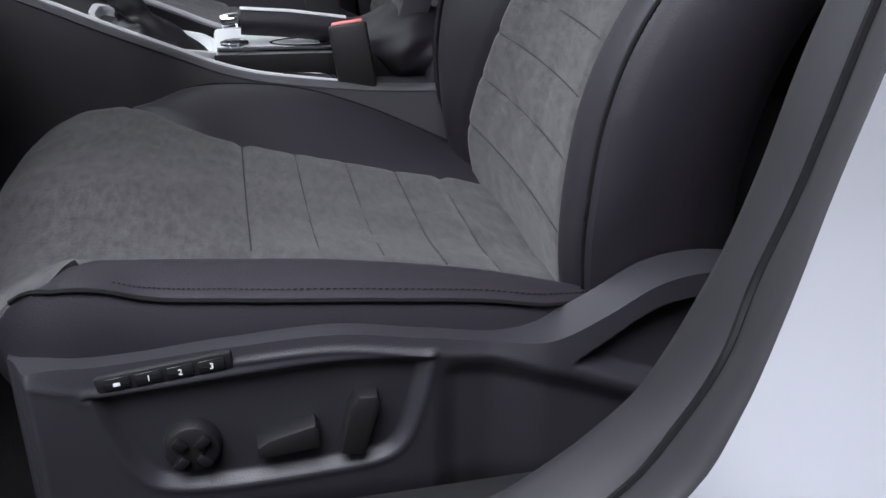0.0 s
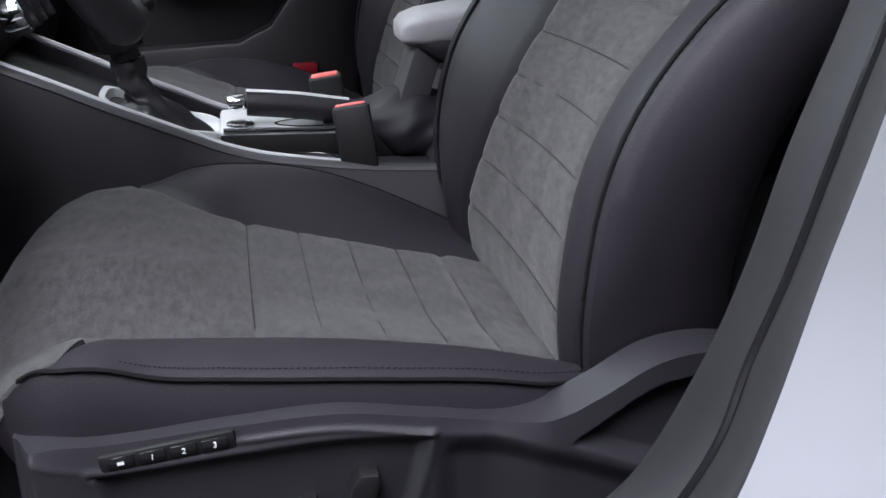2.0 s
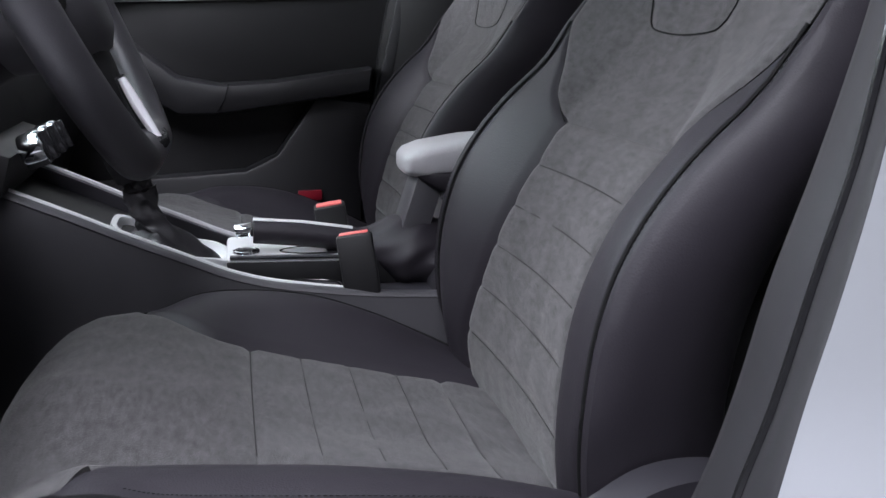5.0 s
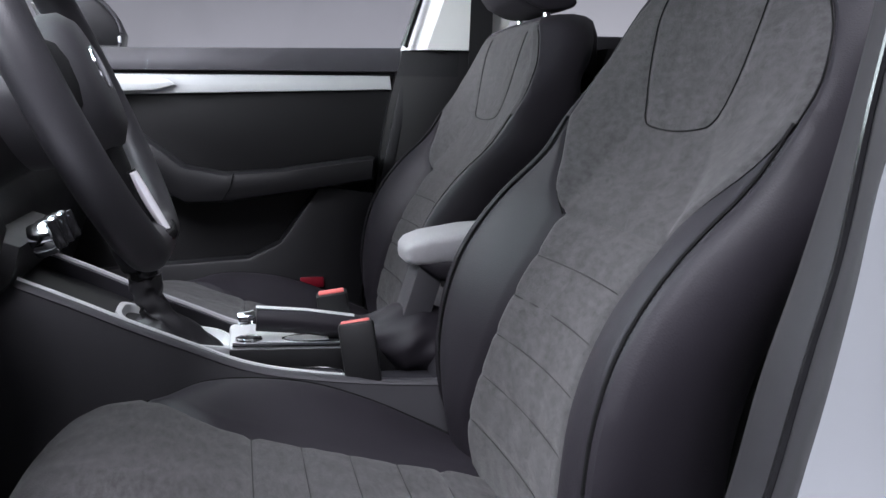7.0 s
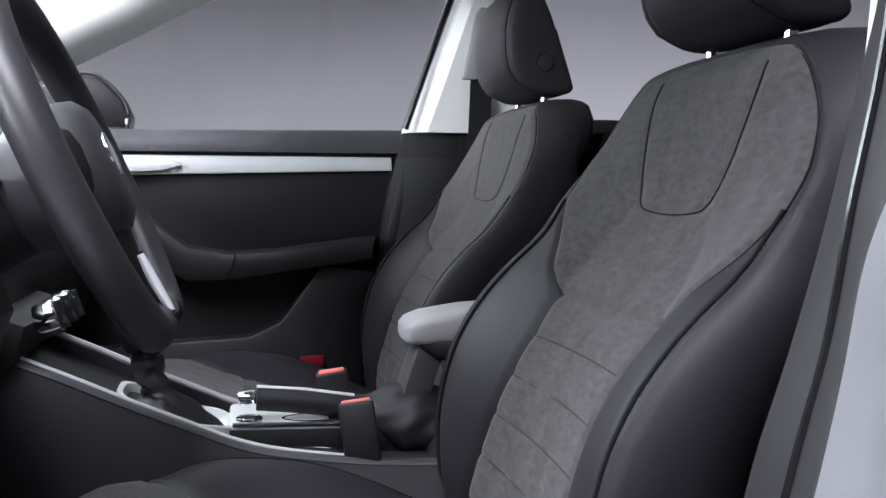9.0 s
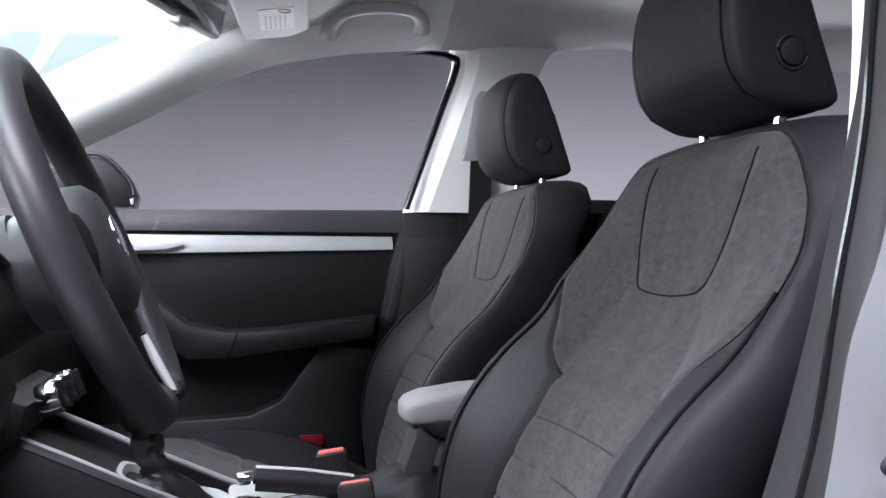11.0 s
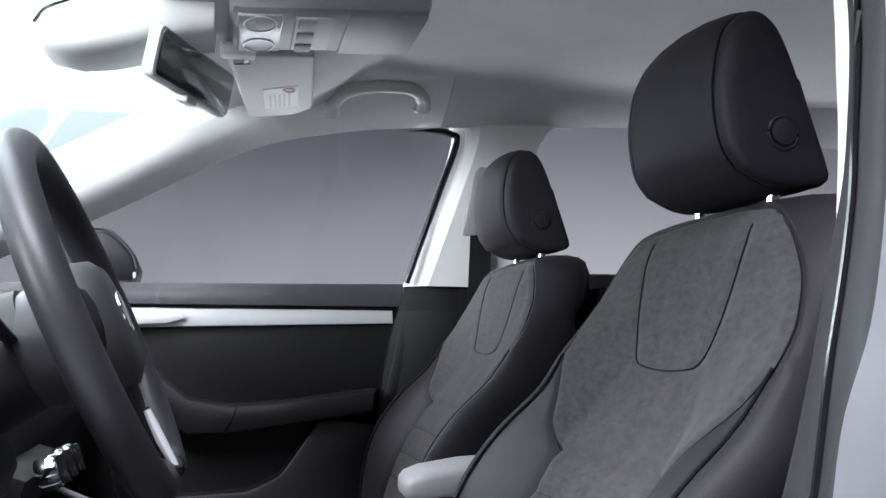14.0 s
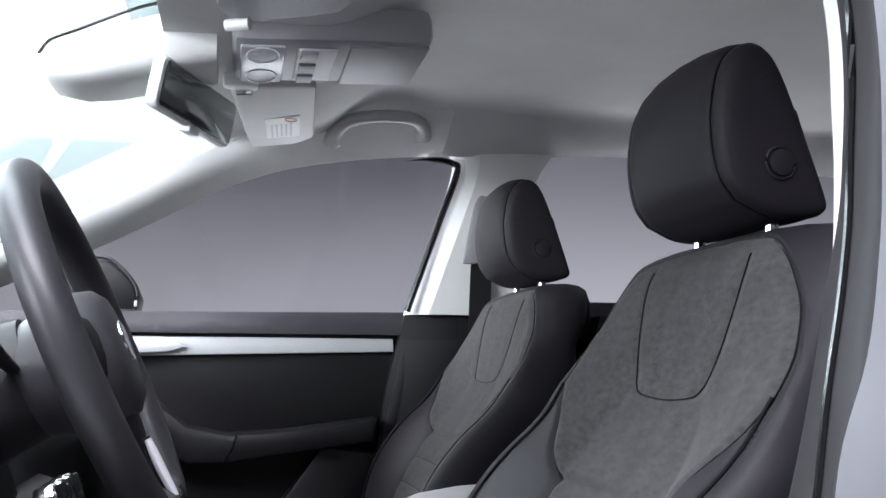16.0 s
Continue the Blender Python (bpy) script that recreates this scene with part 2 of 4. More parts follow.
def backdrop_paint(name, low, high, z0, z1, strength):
    """A surface with a glow painted in that blends with height, instead of wash lights."""
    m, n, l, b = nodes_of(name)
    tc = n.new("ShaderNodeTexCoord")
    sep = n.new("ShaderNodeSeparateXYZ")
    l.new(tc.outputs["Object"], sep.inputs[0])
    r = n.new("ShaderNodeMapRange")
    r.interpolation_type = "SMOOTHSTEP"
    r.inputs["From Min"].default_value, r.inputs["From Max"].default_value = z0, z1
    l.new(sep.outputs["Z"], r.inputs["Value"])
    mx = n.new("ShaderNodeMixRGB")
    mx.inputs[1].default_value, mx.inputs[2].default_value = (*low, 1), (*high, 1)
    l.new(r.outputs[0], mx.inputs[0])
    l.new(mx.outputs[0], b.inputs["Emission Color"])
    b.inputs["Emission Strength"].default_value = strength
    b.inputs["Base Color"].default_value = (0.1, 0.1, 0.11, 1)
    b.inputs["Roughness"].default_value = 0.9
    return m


# wash light painted as glow: bright near the floor, dim above
BACKDROP = backdrop_paint("backdrop_glow", (0.27, 0.27, 0.305), (0.044, 0.044, 0.054), 1.1, 2.5, 1.0)
setting("backdrop", box((18, 0.1, 8), (0, 6.0, 4), 0), BACKDROP, "seamless grey studio backdrop with a painted glow fading towards its top", "backdrop")
setting("wall_east", box((0.1, 16, 8), (8, 2, 4), 0), STUDIO, "plain grey painted studio wall", "wall")
setting("wall_west", box((0.1, 16, 8), (-8, 2, 4), 0), STUDIO, "plain grey painted studio wall", "wall")
setting("wall_south", box((18, 0.1, 8), (0, -6, 4), 0), STUDIO, "plain grey painted studio wall", "wall")
setting("ceiling", box((18, 16, 0.1), (0, 2, 8), 0), STUDIO, "plain grey painted studio ceiling", "ceiling")
# glow graded to dimmer cyan at the foot, standing in for windscreen haze
LIGHT_PANEL = backdrop_paint("light_panel", (0.72, 0.80, 0.81), (1.35, 1.42, 1.42), 1.5, 2.7, 1.0)
KEY_PANEL = glowing("key_panel", (0.93, 0.97, 1.04), 1.35)


def studio_softbox(at, turn, w, h, glow, label):
    """A glowing cloth in a black shell that faces its local -y, hung from the ceiling by two poles."""
    ob = thing("studio_softbox", label, "studio light", "studio softboxes")
    m = pose(*at, *turn)
    for name, size, y, mat, tag in (("diffuser", (w, 0.04, h), 0, glow, "glowing white diffuser cloth"), ("shell", (w - 0.3, 0.12, h - 0.3), 0.085, PLASTIC_DARK, "black softbox shell")):
        bm = box(size, (0, y, 0), 0.01)
        bm.transform(m)
        part(name, bm, mat, ob, tag)
    for k in (-0.3, 0.3):
        p = m @ Vector((k * w, 0.16, h * 0.4))
        part("pole", tube([(p.x, p.y, 7.95), p], 0.03), PLASTIC_DARK, ob, "black hanging pole")
    return ob


studio_softbox((-4.6, 1.2, 2.7), (0, 0, 90), 4.6, 3.0, KEY_PANEL, "large white glowing studio softbox ahead of the car")
# tilted so its painted glow whitens the windscreen but not the side window
studio_softbox((-1.69, 4.75, 2.73), (-10, -25.5, 0), 4.4, 2.9, LIGHT_PANEL, "tilted white glowing studio softbox beside the bonnet")

# ---- seats ----
# the backrest's face: an inner line (edge of the insert, then of the patch) and the piping, as half widths and depths by height
INNER_W = table([(0.46, 0.150), (0.547, 0.158), (0.577, 0.160), (0.62, 0.150), (0.66, 0.137), (0.708, 0.125), (0.754, 0.120), (0.79, 0.119), (0.83, 0.126), (0.88, 0.110), (0.94, 0.084), (0.972, 0.092), (1.01, 0.100), (1.04, 0.104), (1.06, 0.095), (1.07, 0.075), (1.079, 0.02)])
INNER_X = table([(0.46, 0.290), (0.547, 0.273), (0.577, 0.268), (0.62, 0.269), (0.66, 0.277), (0.708, 0.290), (0.754, 0.310), (0.787, 0.330), (0.831, 0.362), (0.88, 0.402), (0.94, 0.436), (0.972, 0.445), (1.008, 0.454), (1.039, 0.463), (1.058, 0.472), (1.07, 0.484), (1.079, 0.502)])
PIPE_W = table([(0.46, 0.215), (0.56, 0.228), (0.617, 0.235), (0.657, 0.240), (0.725, 0.238), (0.808, 0.234), (0.86, 0.232), (0.90, 0.231), (0.935, 0.234), (0.962, 0.230), (0.985, 0.220), (1.005, 0.206), (1.03, 0.185), (1.05, 0.163), (1.064, 0.138), (1.073, 0.10), (1.079, 0.05)])
PIPE_X = table([(0.46, 0.292), (0.56, 0.264), (0.617, 0.254), (0.657, 0.252), (0.684, 0.254), (0.725, 0.261), (0.767, 0.275), (0.808, 0.299), (0.845, 0.330), (0.89, 0.378), (0.935, 0.408), (0.962, 0.426), (0.985, 0.438), (1.005, 0.449), (1.03, 0.458), (1.05, 0.465), (1.064, 0.472), (1.073, 0.488), (1.079, 0.506)])
YOKE = table([(0.83, 0.126), (0.85, 0.150), (0.88, 0.184), (0.905, 0.212), (0.93, 0.232)])
SQUARE_W = table([(0.46, 0.215), (0.93, 0.234), (0.985, 0.226), (1.03, 0.212), (1.05, 0.198), (1.064, 0.178), (1.073, 0.14), (1.079, 0.06)])
INSERT = INNER_W


def dent(d, w, depth):
    return depth * math.exp(-(d / w) ** 2)


def ridge(z, side):
    return PIPE_W(z)


def yoke_w(z, side):
    return YOKE(z) if z < 0.93 else PIPE_W(z)


def back_x(s, z):
    a, w, p = abs(s), INNER_W(z), PIPE_W(z)
    x = INNER_X(z)
    if a < w:
        return x + (0.007 - 0.004 * step(0.80, 0.88, z)) * (1 - (a / w) ** 2)
    t = min((a - w) / max(p - w, 0.004), 1.15)
    return x + (PIPE_X(z) - x) * t ** 1.1 - 0.010 * math.sin(math.pi * min(t, 1)) * step(0.95, 0.80, z) * step(0.46, 0.56, z)


PATCH_SIDE = ((0.103, 1.058), (0.105, 1.039), (0.101, 1.008), (0.092, 0.972), (0.080, 0.943), (0.071, 0.931), (0.054, 0.9245))
PATCH = curve([(a, b, 0) for a, b in PATCH_SIDE] + [(0, 0.921, 0)] + [(-a, b, 0) for a, b in reversed(PATCH_SIDE)], 70)
PATCH_XY = np.array([(p.x, p.y) for p in PATCH])
QUILT = (0.600, 0.655, 0.703, 0.746, 0.788)
CUSHION_QUILT = (0.027, 0.078, 0.128, 0.178, 0.227)


def stitch_row(pairs):
    """Short four-sided stitches, each between two points, in one mesh."""
    bm = bmesh.new()
    for a, b in pairs:
        d = (b - a).normalized()
        n = d.cross(Vector((1, 0.3, 0.2))).normalized() * 0.0004
        m = d.cross(n).normalized() * 0.0004
        ends = [[bm.verts.new(p + n), bm.verts.new(p + m), bm.verts.new(p - n), bm.verts.new(p - m)] for p in (a, b)]
        for i in range(4):
            bm.faces.new((ends[0][i], ends[0][(i + 1) % 4], ends[1][(i + 1) % 4], ends[1][i]))
        bm.faces.new(ends[0])
        bm.faces.new(ends[1])
    return bm


def seam(points, parent, r=0.0011, label="", material=None):
    return part("seam", tube(points, r, 6), material or THREAD, parent, label)


def seat(label, at, group):
    ob = thing("front_seat_unit", label, "car seat", group, at)
    # backrest
    def insert(u, v):
        z = 0.47 + v * 0.36
        w = INSERT(z)
        s = (u * 2 - 1) * w
        x = back_x(s, z) - 0.003
        for q in QUILT:
            x += dent(z - q, 0.0045, 0.0022)
        x += dent(w - abs(s), 0.006, 0.0045) + dent(0.83 - z, 0.006, 0.005)
        x += 0.0012 * noise.noise((s * 30, z * 30, at[1]))
        return x, s, z
    panel = part("backrest_insert", sheet(insert, 56, 110, (0.03, 0, 0)), SUEDE, ob, "quilted grey suede backrest insert")
    for q in QUILT:
        seam([(back_x(s, q) - 0.0011, s, q) for s in [INSERT(q) * (k / 12 - 1) * 0.90 for k in range(25)]], panel, 0.0006, material=SUEDE_SEAM)

    def yoke(u, v):
        z = 0.83 + v * 0.2485
        w = yoke_w(z, u - 0.5)
        s = (u * 2 - 1) * w
        x = back_x(s, z) - 0.003
        d = float(np.min(np.hypot(PATCH_XY[:, 0] - s, PATCH_XY[:, 1] - z)))
        x += dent(d, 0.004, 0.0026)
        x += dent(w - abs(s), 0.006, 0.0045) + dent(z - 0.83, 0.006, 0.005)
        x += 0.0012 * noise.noise((s * 25, z * 25, at[1] + 3))
        return x, s, z
    panel = part("backrest_yoke", sheet(yoke, 80, 70, (0.04, 0, 0)), SUEDE, ob, "grey suede shoulder panel with a stitched patch")
    seam([(back_x(p.x, p.y) - 0.0023, p.x, p.y) for p in PATCH], panel, 0.0008)
    for side in (-1, 1):
        def bolster(u, v):
            z = 0.47 + v * 0.46
            a = INSERT(z) if z < 0.83 else YOKE(z)
            b = max(ridge(z, side), a + 0.002)
            s = a + (b - a) * u
            x = back_x(side * s, z) - 0.001
            x += dent(s - a, 0.005, 0.004) + dent(b - s, 0.006, 0.004)
            return x, side * s, z
        b = part("backrest_bolster", sheet(bolster, 28, 90, (0.03, -side * 0.02, 0)), LEATHER, ob, "black leather side bolster")
        edge = [0.47 + 0.0185 * k for k in range(26)]
        stitches = []
        seam([(PIPE_X(z) - 0.0006, side * (PIPE_W(z) + 0.0005), z) for z in edge], b, 0.0017, "black piping in the seam", THREAD)
        for z in [0.475 + 0.0042 * k for k in range(104)]:
            w = ridge(z, side) + 0.0085
            stitches += [(Vector((PIPE_X(z) - 0.0032, side * w, z - 0.0012)), Vector((PIPE_X(z + 0.0024) - 0.0032, side * w, z + 0.0012)))]
        part("stitching", stitch_row(stitches), THREAD, b, "row of tight stitches")
        seam([(back_x(side * yoke_w(z, side), z) + 0.0022, side * yoke_w(z, side), z) for z in [0.83 + 0.0102 * k for k in range(25)]], b, 0.0009)
    # sides, top and rear of the backrest
    rise = [0.46 + 0.0117 * k for k in range(52)] + [1.063, 1.068, 1.073, 1.077, 1.079]
    line = [(PIPE_W(z), z) for z in rise] + [(0.025, 1.0795), (0.0, 1.0798), (-0.025, 1.0795)] + [(-PIPE_W(z), z) for z in reversed(rise)]
    rings = []
    for out, back in ((-0.001, 0.006), (0.0035, 0.0005), (0.010, -0.0030), (0.017, -0.001), (0.023, 0.009), (0.026, 0.030), (0.026, 0.060), (0.018, 0.090), (0.0, 0.115), (-0.02, 0.128), (-0.08, 0.135)):
        ring = []
        f = step(0.0, 0.045, back)
        square = [(s + (math.copysign(SQUARE_W(z), s) - s) * f if abs(s) > 0.03 else s, z) for s, z in line]
        for i, (s, z) in enumerate(square):
            a, b = square[max(i - 1, 0)], square[min(i + 1, len(line) - 1)]
            d = Vector((b[0] - a[0], b[1] - a[1])).normalized()
            groove = dent(z - 0.934, 0.005, 0.004) if back > 0.008 and abs(s) > 0.15 else 0
            high = step(0.90, 0.99, z)
            o = (out - groove) * (1 - 0.62 * high) if out > 0 else out
            deep = back if back < 0 else back * (1 - 0.36 * high)
            ring.append((PIPE_X(z) + deep * (1 - 0.7 * high * (back < 0)) + 0.004 * high * (out > 0), s + d.y * o, z - d.x * o * (1 if z > 1 else 0.2)))
        rings.append(ring)
    cover = part("backrest_cover", loft(rings, closed=False), LEATHER, ob, "smooth black leather backrest side and rear cover")
    for side in (-1, 1):
        seam([(0.4085 + k, side * (0.2335 + o), 0.934) for o, k in ((0.0, 0.002), (0.003, 0.003), (0.0095, 0.008), (0.0115, 0.018), (0.013, 0.034), (0.013, 0.052), (0.009, 0.075))], cover, 0.0012)
    part("backrest_shell", sheet(lambda u, v: (INNER_X(0.47 + v * 0.56) + 0.115, (u * 2 - 1) * 0.17, 0.47 + v * 0.56), 8, 12, (0.012, 0, 0)), PLASTIC_DARK, ob, "black plastic backrest shell")
    # tag on the outer piping
    part("airbag_tag", box((0.016, 0.004, 0.006), (PIPE_X(0.868) + 0.003, -0.241, 0.868), 0.0015, (0, -42, 0)), LEATHER, ob, "small sewn-in fabric tag")
    # cushion
    top = table([(-0.205, 0.50), (-0.190, 0.555), (-0.184, 0.592), (-0.168, 0.624), (-0.143, 0.640), (-0.11, 0.645), (-0.08, 0.642), (-0.03, 0.628), (0.027, 0.609), (0.12, 0.583), (0.226, 0.556), (0.28, 0.541), (0.33, 0.53)])
    lift_in = table([(-0.205, 0.0), (-0.12, 0.0), (-0.045, 0.002), (0.0, 0.018), (0.035, 0.028), (0.109, 0.036), (0.172, 0.028), (0.245, 0.010), (0.33, 0.0)])
    near_in = table([(-0.205, 0.53), (-0.190, 0.578), (-0.180, 0.602), (-0.162, 0.620), (-0.14, 0.626), (-0.105, 0.627), (-0.029, 0.618), (0.089, 0.605), (0.173, 0.586), (0.264, 0.558), (0.33, 0.54)])
    near_hem = table([(-0.205, 0.57), (-0.190, 0.610), (-0.178, 0.634), (-0.165, 0.648), (-0.14, 0.652), (-0.108, 0.650), (-0.07, 0.642), (0.007, 0.634), (0.115, 0.622), (0.192, 0.611), (0.235, 0.600), (0.33, 0.574)])

    def plan(p):
        """Rounds the cushion's front in the ground plan."""
        x, s, z = p
        a = min(1.1, abs(s) / 0.26)
        return x + (0.062 if s > 0 else 0.060) * a ** 2.2 * (1 - step(-0.20, 0.06, x)), s, z

    def corner(x):
        return 0.262 - 0.055 * (1 - math.sqrt(1 - min(1, max(0, (-0.138 - x) / 0.053)) ** 2))

    def cush_z(s, x):
        a = abs(s)
        if s > 0:
            z = top(x) + lift_in(x) * step(0.125, 0.225, a) - 0.022 * step(0.222, 0.272, a)
            return z - 0.034 * step(0.12, 0.262, a) * step(-0.03, -0.12, x)
        if a < 0.17:
            return top(x) + (near_in(x) - top(x)) * step(0.04, 0.17, a)
        t = min((a - 0.17) / 0.092, 1.2)
        return near_in(x) + (near_hem(x) - near_in(x)) * step(0, 1, t) + 0.012 * math.sin(math.pi * min(t, 1)) * step(-0.16, -0.11, x)

    def half(x, side=1):
        return 0.128 + 0.036 * step(0.0, -0.085, x) + 0.096 * (step(-0.085, -0.135, x) if side > 0 else step(-0.085, -0.165, x))

    def extra(x):
        return 0.042 * step(-0.165, -0.095, x) * (1 - 0.5 * step(0.05, 0.30, x))

    def cushion(u, v):
        x = -0.190 + v * 0.520
        w = min(half(x, u - 0.5) + (extra(x) if u < 0.5 else 0), corner(x))
        s = (u * 2 - 1) * w
        z = cush_z(s, x)
        for k, q in enumerate(CUSHION_QUILT):
            z -= dent(x - q, 0.005, 0.004 if k in (0, 4) else 0.0014)
        if x > -0.11:
            z -= dent(w - abs(s), 0.009, 0.007)
        z += 0.0022 * noise.noise((s * 14, x * 14, at[1] + 7)) + 0.001 * noise.noise((s * 40, x * 40, at[1]))
        return x, s, z
    panel = part("cushion_insert", sheet(lambda u, v: plan(cushion(u, v)), 72, 120, (0.0, 0, -0.012)), SUEDE, ob, "grey suede seat cushion with quilted rear half")
    for q in CUSHION_QUILT:
        seam([plan((q, s, cush_z(s, q) - (0.0036 if q in (0.027, 0.227) else 0.0012))) for s in [-0.138 + 0.0094 * k for k in range(28)]], panel, 0.0006, material=SUEDE_SEAM)
    for side in (-1, 1):
        def bolster(u, v):
            x = (-0.125 if side > 0 else -0.170) + v * (0.44 if side > 0 else 0.485)
            a = half(x, side) + (extra(x) if side < 0 else 0)
            a = min(a, corner(x) - 0.002)
            b = max(corner(x) - 0.03 * step(0.2, 0.32, x), a + 0.002)
            s = a + (b - a) * u
            return x, side * s, cush_z(side * s, x) - dent(s - a, 0.007, 0.005 * step(-0.14, -0.09, x)) + 0.004 * math.sin(math.pi * u) * step(-0.12, -0.04, x)
        b = part("cushion_bolster", sheet(lambda u, v: plan(bolster(u, v)), 24, 70, (0, -side * 0.03, -0.03)), LEATHER, ob, "black leather cushion bolster")
        run = [-0.125 + 0.44 * k / 40 for k in range(41)]
        hem = 0.2635 if side < 0 else 0.232
        edge = [(x, side * (hem - 0.03 * step(0.2, 0.32, x)), cush_z(side * (hem - 0.03 * step(0.2, 0.32, x)), x) + (0.0002 if side < 0 else 0.0034)) for x in run]
        seam([plan(q) for q in ([(q, -corner(q) - 0.001, cush_z(-corner(q), q)) for q in (-0.170, -0.163, -0.157, -0.151, -0.144, -0.135)] if side < 0 else [(-0.11, 0.19, cush_z(0.19, -0.11))]) + edge], b, 0.0016, "raised black piping", THREAD)
        rows = []
        for k in range(95):
            x = -0.09 + 0.0042 * k
            w = side * (hem - 0.008 - 0.03 * step(0.2, 0.32, x))
            rows += [(Vector(plan((x - 0.0012, w, cush_z(w, x) + 0.0022))), Vector(plan((x + 0.0012, w, cush_z(w, x) + 0.0022))))]
        part("stitching", stitch_row(rows), THREAD, b, "row of tight stitches")
    outline = [(-0.1895, 0.10), (-0.1895, 0.18)] + [(q, corner(q)) for q in (-0.189, -0.186, -0.18, -0.172, -0.163, -0.153, -0.14)] + [(-0.125 + 0.44 * k / 30, 0.262 - 0.03 * step(0.2, 0.32, -0.125 + 0.44 * k / 30)) for k in range(31)]
    outline = outline + [(x, -s) for x, s in reversed(outline)]
    rings = [[plan((x + (0.5 * d if x < -0.18 else 0), s * f, min(cush_z(s, max(x, -0.189)), 0.7) - 0.003 - d if d < 0.05 else 0.64 - d)) for x, s in outline] for f, d in ((1.0, 0.0), (1.02, 0.012), (1.03, 0.03), (1.02, 0.10), (0.98, 0.22))]
    part("cushion_side", loft(rings, cap=False), LEATHER, ob, "black leather cushion side")
    # headrest
    prof = curve([(x, z, 0) for x, z in ((0.456, 1.110), (0.441, 1.132), (0.434, 1.17), (0.436, 1.212), (0.444, 1.243), (0.458, 1.260), (0.475, 1.266), (0.492, 1.254), (0.508, 1.22), (0.524, 1.17), (0.542, 1.115), (0.543, 1.101), (0.525, 1.094), (0.49, 1.095), (0.456, 1.110))], 70)[:-1]
    mid = Vector((0.485, 1.18, 0))

    def hoop(s, k, lean=0.0):
        k *= 1.025
        return [(mid.x + (p.x - mid.x) * k + lean, s, mid.y + (p.y - mid.y) * k - 0.010 * (abs(s) / 0.12) ** 2 * (1 if p.y > 1.2 else 0.2)) for p in prof]
    hr = part("headrest", loft([hoop(s, k, lean) for s, k, lean in ((-0.0925, 0.955, 0.004), (-0.089, 0.985, 0.002), (-0.076, 1.0, 0), (-0.04, 1.012, -0.003), (0, 1.015, -0.004), (0.04, 1.012, -0.003), (0.076, 1.0, 0), (0.089, 0.985, 0.002), (0.0925, 0.955, 0.004))]), LEATHER, ob, "padded black leather headrest")
    for side in (-1, 1):
        cheek = part("cheek_panel", loft([hoop(side * s, k, 0.004) for s, k in ((0.0905, 0.945), (0.0945, 0.975), (0.099, 0.978), (0.1035, 0.965), (0.1075, 0.93), (0.110, 0.86), (0.1115, 0.72), (0.1122, 0.5))]), LEATHER, hr, "black leather headrest cheek")
        part("seam", tube(hoop(side * 0.0925, 0.968, 0.003), 0.0010, 6, closed=True), THREAD, hr)
        part("button", disc(0.0125, 0.006, (0.497, side * 0.1135, 1.142), (90, 0, 0), bevel=0.002), LEATHER, cheek, "round release button")
        part("button_rim", tube([(0.497 + 0.015 * math.cos(a), side * 0.1125, 1.142 + 0.015 * math.sin(a)) for a in [k * math.tau / 28 for k in range(28)]], 0.0018, 6, closed=True), LEATHER, cheek)
        post = part("headrest_post", tube([(0.507, side * 0.073, 1.03), (0.511, side * 0.073, 1.13)], 0.0065, 12), CHROME, ob, "polished chrome headrest post")
        part("guide_sleeve", disc(0.011, 0.012, (0.508, side * 0.073, 1.072)), PLASTIC_DARK, post)
    return ob


driver_seat = seat("black leather driver seat with grey suede inserts and headrest", (0, SEAT_Y, 0), "front seats")
passenger_seat = seat("black leather passenger seat with grey suede inserts and headrest", (0, SEAT_Y + SEAT_GAP, 0), "front seats")

# side valance of the driver's seat, with its switches
V_TOP = table([(-0.122, 0.606), (-0.10, 0.610), (-0.072, 0.609), (0.008, 0.612), (0.078, 0.612), (0.135, 0.602), (0.19, 0.594), (0.222, 0.598), (0.247, 0.609), (0.285, 0.629), (0.326, 0.634), (0.36, 0.628), (0.42, 0.60)])
V_RIDGE = table([(-0.122, 0.606), (-0.10, 0.597), (-0.074, 0.591), (0.006, 0.595), (0.075, 0.597), (0.133, 0.590), (0.21, 0.578), (0.285, 0.548), (0.42, 0.52)])
V_BAND = table([(0.20, 0.030), (0.222, 0.022), (0.25, 0.018), (0.30, 0.016), (0.42, 0.02)])
POCKET = curve([(x, z, 0) for x, z in ((-0.074, 0.589), (-0.066, 0.560), (-0.054, 0.531), (-0.038, 0.517), (0.0, 0.512), (0.06, 0.513), (0.098, 0.516), (0.115, 0.527), (0.125, 0.552), (0.132, 0.583), (0.128, 0.5885), (0.075, 0.594), (0.006, 0.592), (-0.070, 0.5885), (-0.074, 0.589))], 1000)
POCKET_A = np.array([(p.x, p.y) for p in POCKET])


def inside_pocket(x, z):
    """Distance inside (+) or outside (-) the switch pocket."""
    d = float(np.min(np.hypot(POCKET_A[:, 0] - x, POCKET_A[:, 1] - z)))
    q = np.roll(POCKET_A, -1, axis=0)
    hit = ((POCKET_A[:, 1] > z) != (q[:, 1] > z)) & (x < (q[:, 0] - POCKET_A[:, 0]) * (z - POCKET_A[:, 1]) / (q[:, 1] - POCKET_A[:, 1] + 1e-12) + POCKET_A[:, 0])
    return d if int(hit.sum()) % 2 else -d


